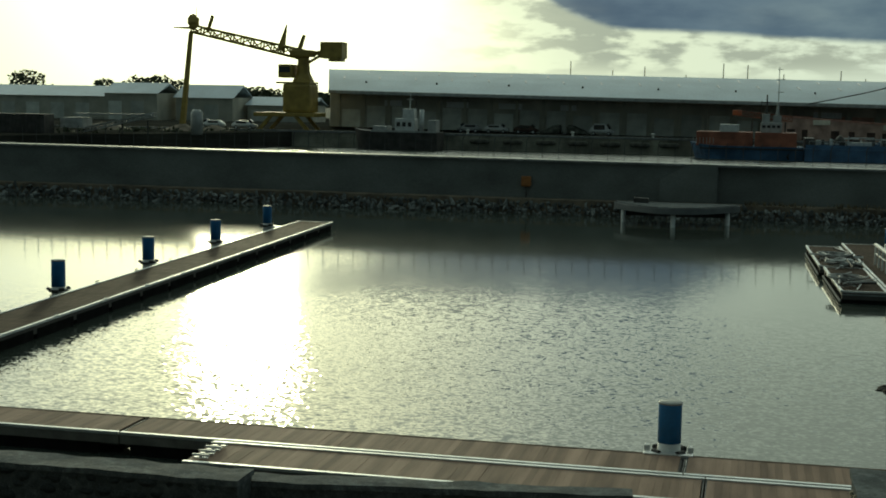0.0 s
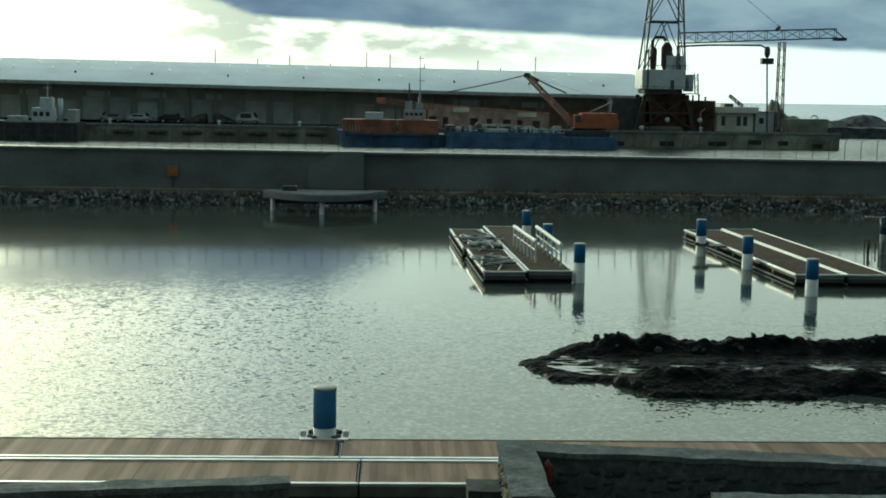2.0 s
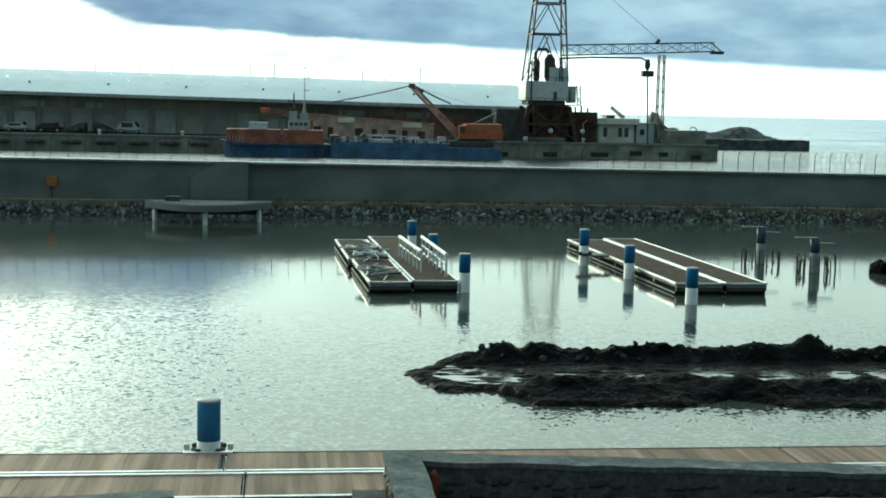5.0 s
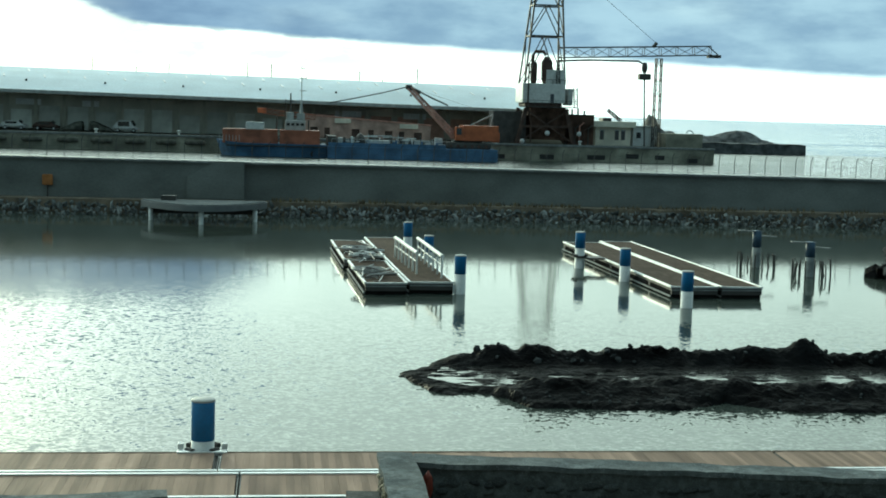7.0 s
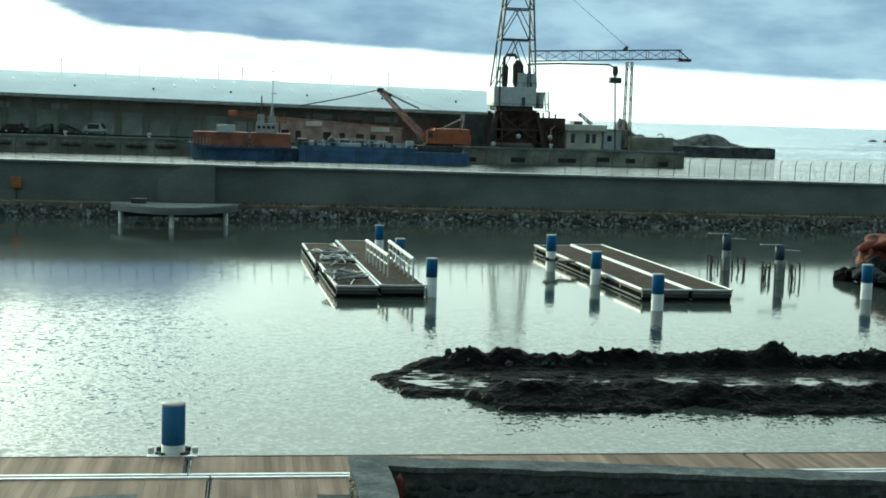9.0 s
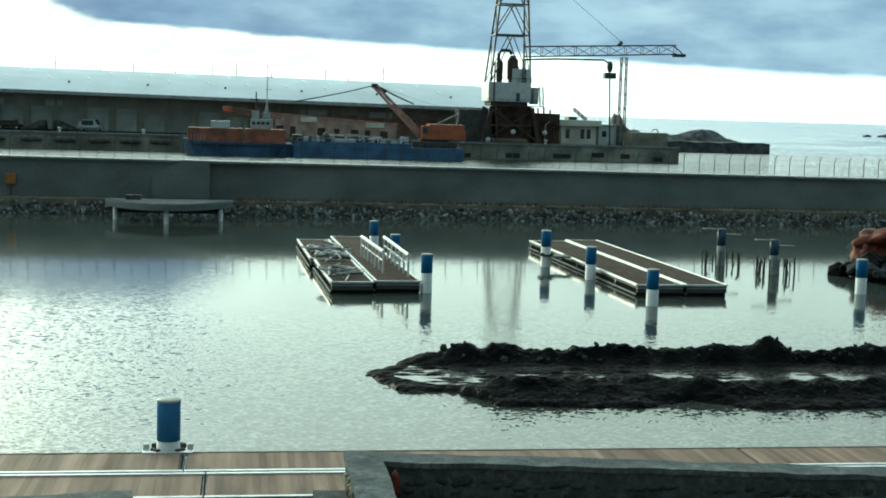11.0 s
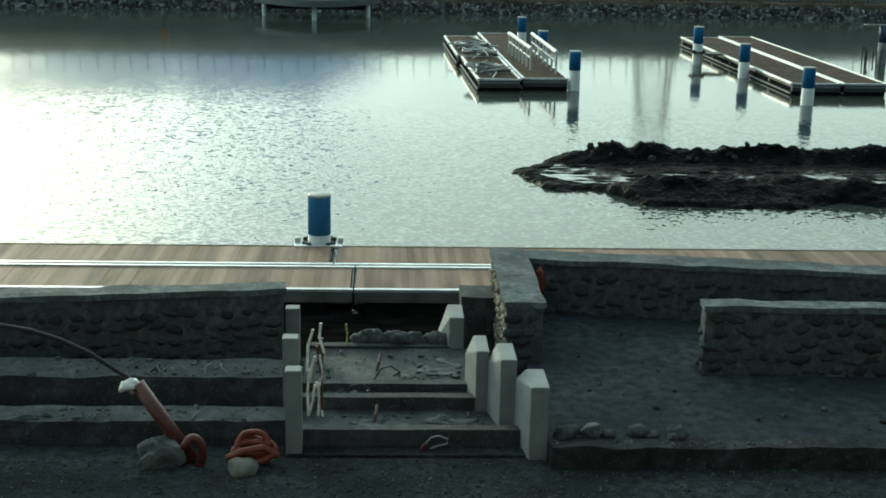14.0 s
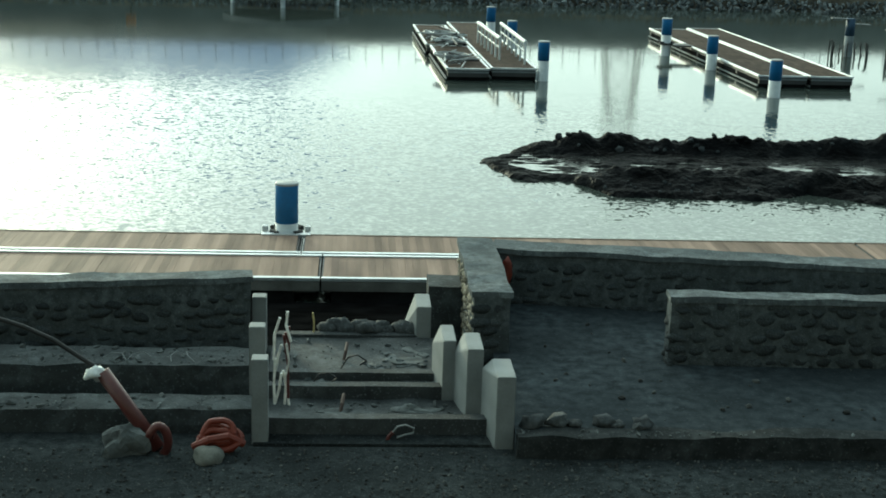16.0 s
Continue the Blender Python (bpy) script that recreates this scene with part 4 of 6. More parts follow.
def stone_wall(seed, label, pts_box, faces, turn=0.0, pivot=(0, 0)):
    x0, x1, y0, y1, z0, z1 = pts_box
    w = tagged(part("stone_wall", rough_box(x0, x1, y0, y1, z0, z1 - 0.07, seed, 0.025, 0.4), M_mortar), label, "wall", "terrace walls", "structure")
    part("coping", rough_box(x0 - 0.03, x1 + 0.03, y0 - 0.03, y1 + 0.03, z1 - 0.09, z1, seed + 3, 0.03, 0.18), M_cap, w, "uneven mortar coping")
    for k, (o, a, width, h, n, *look_of) in enumerate(faces):
        rubble_face(w, seed * 10 + k, o, a, width, h, n, *look_of)
    w.matrix_basis = Matrix.Translation((*pivot, 0)) @ pose(0, 0, 0, 0, 0, turn) @ Matrix.Translation((-pivot[0], -pivot[1], 0))
    return w


def build_near_ground():
    setting("terrace_ground", side_fill([(-40, 1.0), (15.9, 1.0), (15.9, -2), (-40, -2)], -60, 60), M_gravel, "dark rough gravel ground on the building site", "ground")
    setting("terrace_left", box(-60, -1.2, 15.9, 19.9, -2, 0.95), M_gravel, "dark gravel fill between the terrace walls", "ground")
    setting("terrace_right", box(2.05, 60, 15.7, 21.3, -2, 1.27), M_dust, "dark trodden gravel terrace", "ground")
    # loose grit
    rng = random.Random(17)
    st = bmesh.new()
    shapes = [finish("grit", lump(1, 0.9, 0.7, 0.25, k + 50, 1), M_grit) for k in range(4)]
    for k in range(3200):
        x = rng.uniform(-7, 8)
        y = rng.uniform(14.2, 15.8) if k % 2 else rng.uniform(15.8, 20.2)
        if k % 2 == 0 and (x < 2.3 or k % 16):
            continue
        s = rng.uniform(0.008, 0.026) if k % 12 else rng.uniform(0.03, 0.06)
        m = pose(x, y, (1.0 if k % 2 else 1.27) + s * 0.3, rng.uniform(0, 360), 0, rng.uniform(0, 360)) @ Matrix.Diagonal((s, s, s, 1))
        c0 = len(st.verts)
        st.from_mesh(shapes[k % 4])
        st.verts.ensure_lookup_table()
        for v in st.verts[c0:]:
            v.co = m @ v.co
    tagged(part("grit", st, M_grit), "scattered pale grit and pebbles", "grit", kind="stuff")


def side_fill(pts, x0, x1):
    """A profile in y, z pushed along x."""
    bm = bmesh.new()
    lo, hi = [bm.verts.new((x0, y, z)) for y, z in pts], [bm.verts.new((x1, y, z)) for y, z in pts]
    bm.faces.new(lo)
    bm.faces.new(hi[::-1])
    for i in range(len(pts)):
        bm.faces.new((lo[(i + 1) % len(pts)], lo[i], hi[i], hi[(i + 1) % len(pts)]))
    return bm


def ragged(bm, top, seed):
    """Break the upper front edge of a cast beam."""
    front = min(v.co.y for v in bm.verts)
    for v in bm.verts:
        if v.co.z > top - 0.12 and v.co.y < front + 0.1:
            k = noise.noise(Vector((v.co.x * 2.3, seed, 0))) + 0.6 * noise.noise(Vector((v.co.x * 6.1, seed, 4)))
            v.co.z -= max(0.0, 0.07 * k)
            v.co.y += max(0.0, 0.12 * k)
    return bm


def build_beam_crumbs():
    """Pale mortar crumbs and dust lumps along the beams, the stair treads and the kerb."""
    rng = random.Random(63)
    shapes = [finish("crumb", lump(1, 0.9, 0.6, 0.4, k + 90, 1), M_spill) for k in range(4)]
    bm = bmesh.new()
    runs = ((-7, -1.3, 16.45, 16.9, 1.27, 330), (-7, -1.3, 17.5, 18.15, 1.5, 300), (2.1, 9, 15.58, 15.8, 1.28, 150), (-1.1, 1.7, 16.45, 17.2, 1.12, 90), (-1.1, 1.2, 17.95, 19.3, 1.28, 80), (-1.1, 1.4, 17.45, 17.72, 1.2, 50))
    for x0, x1, y0, y1, z, n in runs:
        for k in range(n):
            s = rng.uniform(0.006, 0.022) if k % 9 else rng.uniform(0.025, 0.05)
            m = pose(rng.uniform(x0, x1), rng.uniform(y0, y1), z + s * 0.3, rng.uniform(0, 360), 0, rng.uniform(0, 360)) @ Matrix.Diagonal((s * rng.uniform(1, 2), s, s, 1))
            c0 = len(bm.verts)
            bm.from_mesh(shapes[k % 4])
            bm.verts.ensure_lookup_table()
            for v in bm.verts[c0:]:
                v.co = m @ v.co
    tagged(part("crumbs", bm, M_spill), "pale mortar crumbs on the beams and stair treads", "rubble", kind="stuff")


def build_terrace_walls():
    # quay wall with its return beside the stair
    stone_wall(1, "rubble stone return wall with pale mortar coping", (1.74, 2.27, 18.75, 21.75, 0.0, 2.2),
               [((1.74, 21.6, 0.75), (0, -1, 0), 2.8, 1.4, (-1, 0, 0), 0.1, M_beige_lit), ((1.8, 18.75, 0.9), (1, 0, 0), 0.45, 1.2, (0, -1, 0))])
    stone_wall(2, "long rubble stone quay wall with mortar coping", (2.27, 22, 21.26, 21.75, 0.0, 2.2),
               [((2.4, 21.26, 1.2), (1, 0, 0), 8, 0.95, (0, -1, 0))], -8.5, (2.27, 21.3))
    stone_wall(3, "short rubble stone bench wall on the terrace", (4.52, 14, 18.3, 18.6, 1.2, 2.3),
               [((4.6, 18.3, 1.25), (1, 0, 0), 6, 1.05, (0, -1, 0)), ((4.52, 18.58, 1.25), (0, -1, 0), 0.3, 1.0, (-1, 0, 0))], -2.0, (4.52, 18.3))
    stone_wall(4, "rubble stone quay wall with mortar coping left of the stair", (-7.1, -1.52, 19.35, 19.7, 0.0, 2.2),
               [((-7.0, 19.35, 1.0), (1, 0, 0), 5.4, 1.15, (0, -1, 0))], 7.5, (-1.52, 19.5))
    stone_wall(5, "taller rubble stone quay wall with mortar coping", (-24, -7.0, 18.0, 18.6, 0.0, 2.36),
               [((-14, 18.0, 1.0), (1, 0, 0), 7, 1.4, (0, -1, 0))], 0, (-7, 18))
    setting("stub_wall", rough_box(1.2, 1.72, 20.6, 21.3, 0.0, 1.72, 41, 0.025, 0.2), M_conc_n, "short dark concrete stub wall behind the stair's last post", "wall")
    # low concrete terrace beams
    for i, (y0, y1, z1) in enumerate(((16.43, 16.95, 1.28), (17.47, 18.2, 1.5))):
        setting("terrace_beam", ragged(rough_box(-16, -1.27, y0, y1, 0.2, z1, 20 + i, 0.035, 0.22), z1, 20 + i), M_conc_n, "low rough concrete terrace beam", "beam")
    setting("kerb_beam", rough_box(2.06, 16, 15.55, 15.85, 0.4, 1.29, 31, 0.05, 0.13), M_kerb, "rough concrete kerb along the terrace", "kerb")
    # slope below the walls, its colour near-black for the shade under the pontoon
    setting("bank", side_fill([(19.5, 0.95), (22.0, 0.55), (24.9, 0.1), (24.9, -2), (19.5, -2)], -60, 1.74), M_bank, "rock slope below the quay walls, blackened for shade", "bank")


M_conc_n = mat("rough_dark_concrete", (0.076, 0.086, 0.089), 0.85, 0, 1.8, 0.4, 0.6, 20, stain=0.5, spec=0.15, fleck=0.3)
M_spill = mat("dried_mortar", (0.115, 0.125, 0.125), 0.85, 0, 4.0, 0.4, 0.5, 30, stain=0.5, spec=0.1)
M_tread = mat("dusty_concrete", (0.095, 0.104, 0.107), 0.85, 0, 1.3, 0.5, 0.4, 25, stain=0.6, spec=0.15, fleck=0.3)


def build_stair():
    st = tagged(part("stair", box(-1.22, 1.78, 15.95, 19.5, -1.0, 1.02), M_gravel), "unfinished shallow concrete stair down to the pontoon", "stair", kind="structure")
    for x1, y0, y1, z0, z1 in ((1.86, 16.25, 16.42, 0.9, 1.24), (1.6, 17.25, 17.42, 0.9, 1.3), (1.3, 17.76, 17.92, 0.9, 1.31), (1.15, 19.38, 19.55, 0.0, 1.31)):
        part("step_edge", rough_box(-1.15, x1, y0, y1, z0, z1, y0, 0.008, 0.25), M_tread, st, "cast concrete step edge")
    for x1, y0, y1, z in ((1.8, 16.42, 17.25, 1.12), (1.5, 17.42, 17.76, 1.2), (1.25, 17.92, 19.38, 1.27)):
        part("tread_fill", rough_box(-1.15, x1, y0 + 0.004, y1 - 0.004, 0.8, z, y0 + 3, 0.025, 0.16), M_tread, st, "rough unfinished tread")


def stair_post(x, y, z, h, w, d, chamfer, slant):
    """A precast post: splayed in plan on its stair side, that side sloping off at the top."""
    p = thing("concrete_post", "pale precast concrete post with a sloped top, beside the stair", "post", pose(x, y, z), "stair posts")
    bm = bmesh.new()
    plan = [(-w / 2, d / 2), (-w / 2 + w * slant, -d / 2), (w / 2, -d / 2), (w / 2, d / 2)]
    lo = [bm.verts.new((px, py, 0)) for px, py in plan]
    hi = [bm.verts.new((px, py, h - (chamfer if k == 0 else 0))) for k, (px, py) in enumerate(plan)]
    top = bm.verts.new((-w / 2 + w * slant, d / 2, h))
    for k in range(3):
        bm.faces.new((lo[k], lo[k + 1], hi[k + 1], hi[k]))
    bm.faces.new((lo[3], lo[0], hi[0], top, hi[3]))
    bm.faces.new((hi[0], hi[1], top))
    bm.faces.new((hi[1], hi[2], hi[3], top))
    bm.faces.new(lo[::-1])
    bmesh.ops.bevel(bm, geom=bm.edges[:], offset=0.01, segments=2, affect="EDGES")
    part("shaft", bm, M_conc_lt, p)


def build_posts():
    for x, y, z, h, w, c, s in ((1.86, 16.1, 0.98, 0.98, 0.36, 0.13, 0.42), (1.53, 16.85, 1.05, 1.01, 0.34, 0.28, 0.45), (1.25, 17.48, 1.1, 0.86, 0.28, 0.26, 0.45), (0.95, 19.62, 0.9, 0.86, 0.44, 0.66, 0.6)):
        stair_post(x, y + 0.1, z, h, w, 0.7, c, s * 0.85)
    for x, y, z, h, w in ((-1.14, 16.1, 0.98, 1.13, 0.21), (-1.25, 17.2, 1.0, 1.17, 0.22), (-1.4, 19.75, 0.7, 1.1, 0.22)):
        stair_post(x, y, z, h, w, 0.22, 0.02, 0.05)


def chipped(bm, amp):
    """Roughen a stone's skin."""
    for v in bm.verts:
        v.co += v.co.normalized() * amp * (noise.noise(v.co * 14) + 0.7 * noise.noise(v.co * 31))
    return bm


def build_site_clutter():
    # leaning duct with a cable
    d = thing("cable_duct", "leaning red corrugated duct with a black cable coming out", "duct", pose(0, 0, 0))
    a, b = Vector((-2.36, 15.78, 1.02)), Vector((-3.04, 15.95, 1.95))
    part("pipe", beam(a, b, 0.09, 14), M_red, d, "dull red plastic pipe", True)
    part("wrap", lump(0.12, 0.10, 0.09, 0.45, 3, 2), M_white, d, "torn white plastic wrap at the pipe mouth", True, pose(-3.12, 15.95, 1.93))
    arc = [(-3.02, 1.9), (-3.32, 2.1), (-3.65, 2.33), (-3.99, 2.49), (-4.32, 2.60), (-4.66, 2.66), (-5.1, 2.66), (-5.6, 2.55), (-6.1, 2.3), (-6.6, 1.85), (-6.9, 1.28)]
    part("cable", tube([(x, 16.05, z) for x, z in arc], 0.03, 8), M_black, d, "black cable")
    part("elbow", tube([(-2.33 + 0.11 * math.cos(k * 0.33 - 1.2), 15.68 - 0.01 * k, 1.18 + 0.21 * math.sin(k * 0.33 - 1.2)) for k in range(13)], 0.055, 10), M_red, d, "curled pipe end", True)
    c = thing("hose_coil", "coil of orange corrugated duct lying on the ground", "hose", pose(-1.62, 15.75, 1.0))
    for k, (r, tz, tilt) in enumerate(((0.24, 0.17, 35), (0.20, 0.23, 62), (0.17, 0.19, 10), (0.22, 0.12, 85))):
        wob = [1 + 0.28 * noise.noise(Vector((k * 3.1, math.cos(i * 2 * math.pi / 24) * 1.5, math.sin(i * 2 * math.pi / 24) * 1.5))) for i in range(25)]
        pts = [(r * wob[i] * math.cos(i * 2 * math.pi / 24), r * 0.7 * wob[i] * math.sin(i * 2 * math.pi / 24) * math.cos(radians(tilt)), tz + r * 0.8 * wob[i] * math.sin(i * 2 * math.pi / 24) * math.sin(radians(tilt))) for i in range(25)]
        part("loop", tube(pts, 0.04, 8), M_orangep, c)
    part("tail", tube([(-0.3, -0.05, 0.08), (-0.1, -0.12, 0.2), (0.12, -0.1, 0.24), (0.3, 0.0, 0.1)], 0.05, 8), M_orangep, c)
    for x, y, z, s, lab in ((-2.76, 15.7, 1.13, (0.27, 0.2, 0.24), "angular pale grey rock beside the duct"), (-1.72, 15.45, 1.06, (0.18, 0.15, 0.12), "rounded pale stone beside the hose coil")):
        tagged(part("boulder", chipped(lump(*s, 0.4 if s[0] > 0.2 else 0.18, int(s[0] * 100), 3), 0.02 if s[0] > 0.2 else 0.004), M_spill if s[0] > 0.2 else M_palestone, None, "", s[0] < 0.2, pose(x, y, z)), lab, "rock")
    for i, (x, y, s, m) in enumerate(((2.3, 15.95, 0.15, M_basalt), (2.62, 15.97, 0.16, M_tread), (2.83, 15.93, 0.09, M_tread), (3.2, 15.95, 0.15, M_basalt), (3.36, 15.9, 0.09, M_tread), (3.7, 15.92, 0.12, M_basalt), (3.62, 15.86, 0.08, M_tread))):
        tagged(part("boulder", lump(s, s * 0.8, s * 0.6, 0.4, i + 9, 2), m, None, "", True, pose(x, y, 1.28 + s * 0.4)), "loose rounded stone on the terrace kerb", "rock", "kerb stones")
    # rubble beyond the last step
    rng = random.Random(5)
    for k in range(12):
        s = rng.uniform(0.07, 0.14)
        tagged(part("boulder", lump(s * 1.4, s, s, 0.4, k + 60, 2), M_tread, None, "", True, pose(-0.35 + k * 0.115, 19.55 + rng.uniform(0, 0.1), 1.30 + s * 0.4)), "broken stone on the stair's end", "rock", "end stones")
    for k, (x, y, z, sx, sy) in enumerate(((0.75, 18.35, 1.268, 0.32, 0.2), (0.35, 18.1, 1.268, 0.22, 0.12), (0.95, 18.75, 1.268, 0.18, 0.2), (0.9, 16.9, 1.118, 0.25, 0.14), (-0.3, 16.75, 1.118, 0.2, 0.12))):
        tagged(part("mortar_spill", lump(sx, sy, 0.012, 0.7, k + 200, 3), M_spill, None, "", True, pose(x, y, z)), "dried pale mortar spilt on the stair tread", "mortar", "mortar spills")
    for k in range(10):
        s = rng.uniform(0.02, 0.045)
        tagged(part("boulder", lump(s * 1.4, s, s * 0.7, 0.4, k + 220, 1), M_spill, None, "", False, pose(rng.uniform(0.2, 1.1), rng.uniform(18.0, 18.5), 1.285)), "pale mortar crumb on the stair tread", "rubble", "mortar crumbs")
    # bent wires standing by the stair
    w = thing("wire_bundle", "bundle of bent pale wires and tags standing by the stair", "wire", pose(-0.92, 17.0, 1.12))
    for k, (xa, za, xm, zm, xb, zb) in enumerate(((-0.10, 0.63, -0.09, 0.98, -0.02, 1.21), (0.08, 1.29, 0.06, 1.1, 0.12, 0.88), (-0.08, 0.47, -0.04, 0.7, 0.0, 0.84), (0.06, 0.86, 0.09, 0.62, 0.07, 0.43),
                                                 (-0.09, 0.0, -0.03, 0.22, 0.0, 0.45), (0.02, 0.47, 0.06, 0.28, 0.04, 0.0), (0.03, 0.98, 0.08, 0.6, 0.09, 0.1), (-0.08, 0.65, -0.1, 0.3, -0.09, 0.02), (0.06, 0.45, 0.07, 0.2, 0.1, 0.0))):
        part("wire", tube([(xa, 0.02 * (k % 3), za), (xm, 0.03, zm), (xb, 0.02 * (k % 2), zb)], 0.019, 6), M_red if k in (6,) else M_wire_p, w)
    for k, (xa, za, zb) in enumerate(((0.03, 0.9, 1.0), (0.07, 0.75, 1.08))):
        part("tag", box(xa, xa + 0.04, 0.03, 0.06, za, zb), M_red, w, "red tape tag")
    s = thing("marker_wire", "single pale upright wire", "wire", pose(-0.58, 19.5, 1.25))
    part("wire", tube([(0, 0, 0), (0.01, 0, 0.2), (-0.01, 0, 0.36)], 0.014, 6), M_wire, s)
    for x, y, z, m in ((-0.12, 18.35, 1.27, M_rust), (-0.15, 16.75, 1.10, M_rust), (-0.4, 17.5, 1.2, M_black), (0.0, 18.0, 1.28, M_black)):
        c = thing("cable_end", "short bent cable end sticking out of the step", "cable", pose(x, y, z), "cable ends")
        part("cable", tube([(-0.15, 0, 0), (-0.05, 0.02, 0.16), (0.08, 0, 0.2), (0.2, 0, 0.12), (0.12, 0.1, 0.02)] if m == M_black else [(0, 0, -0.02), (0.03, 0.1, 0.10), (0.05, 0.3, 0.16)], 0.012 if m == M_black else 0.025, 7), m, c)
    lp = thing("cable_loop", "loop of pale cable with a red sleeve beside the stair", "cable", pose(0.45, 16.1, 1.0))
    part("sleeve", tube([(0, 0, -0.03), (0.03, 0, 0.06), (0.08, 0, 0.12)], 0.026, 8), M_red, lp, "red plastic sleeve")
    part("cable", tube([(0.08, 0, 0.12), (0.14, 0.01, 0.19), (0.24, 0.02, 0.21), (0.35, 0.01, 0.17), (0.34, 0, 0.11), (0.22, -0.02, 0.09), (0.13, -0.03, 0.06)], 0.013, 7), M_conc_lt, lp, "pale bent cable")
    for i, x in enumerate((-3.2, -2.9, -2.4, -2.2)):
        c = thing("tie_wire", "pale bent tie wire lying on the terrace beam", "wire", pose(x, 17.7, 1.52, 0, 0, 40 * i), "tie wires")
        part("wire", tube([(-0.15, 0, 0), (-0.05, 0.04, 0.05), (0.1, 0, 0.06), (0.16, -0.1, 0)], 0.007, 6), M_conc_lt, c)
    r = thing("safety_flag", "small red plastic sheet hanging behind the wall", "sheet", pose(2.45, 21.02, 1.8))
    part("sheet", lump(0.1, 0.04, 0.32, 0.3, 5, 2), M_orangep, r, "", True)


def build_unseen_house():
    """Plain wall for the house at the viewpoint: unseen, added to shade the terrace."""
    setting("wall_house", box(-40, 40, -3.0, -1.2, 0.5, 16), M_building, "unseen plain house wall, added to shade the near terrace", "wall")


# ---- far side: ships, cranes, buildings ----
def lattice(a, b, w0, h0, w1, h1, n, r, rb):
    """A four-boom truss from a to b, w across and h high, tapering, with zigzag braces."""
    bm = bmesh.new()
    a, b = Vector(a), Vector(b)
    d = (b - a).normalized()
    side = d.cross(Vector((0, 0, 1)))
    side = side.normalized() if side.length > 0.05 else Vector((1, 0, 0))
    up = side.cross(d).normalized()
    pts = []
    for i in range(n + 1):
        t = i / n
        c, w, h = a.lerp(b, t), w0 + (w1 - w0) * t, h0 + (h1 - h0) * t
        pts.append([c + side * sx * w / 2 + up * sz * h / 2 for sx, sz in ((-1, -1), (1, -1), (1, 1), (-1, 1))])
    for i in range(n):
        for k in range(4):
            bm_beam(bm, pts[i][k], pts[i + 1][k], r)
            k2 = (k + 1) % 4
            bm_beam(bm, pts[i][k if i % 2 else k2], pts[i + 1][k2 if i % 2 else k], rb)
            bm_beam(bm, pts[i + 1][k], pts[i + 1][k2], rb)
    return bm


def hull(x0, x1, y0, y1, z0, z1, rake, sheer):
    """A vessel's hull, bow at x0: pointed in plan, raked, with a rising sheer."""
    bm = bmesh.new()
    n = 24
    rows = []
    for i in range(n + 1):
        t = i / n
        x = x0 + (x1 - x0) * t
        half = (y1 - y0) / 2 * (1 - max(0, 1 - t / 0.18) ** 2 * 0.9)
        c = (y0 + y1) / 2
        top = z1 + sheer * max(0, 1 - t / 0.35) ** 2
        xb = x + rake * max(0, 1 - t / 0.3)
        rows.append([bm.verts.new(p) for p in ((xb, c - half * 0.8, z0), (x, c - half, top), (x, c + half, top), (xb, c + half * 0.8, z0))])
    for a, b in zip(rows, rows[1:]):
        for k in range(4):
            bm.faces.new((a[k], a[(k + 1) % 4], b[(k + 1) % 4], b[k]))
    bm.faces.new(rows[0][::-1])
    bm.faces.new(rows[-1])
    return bm


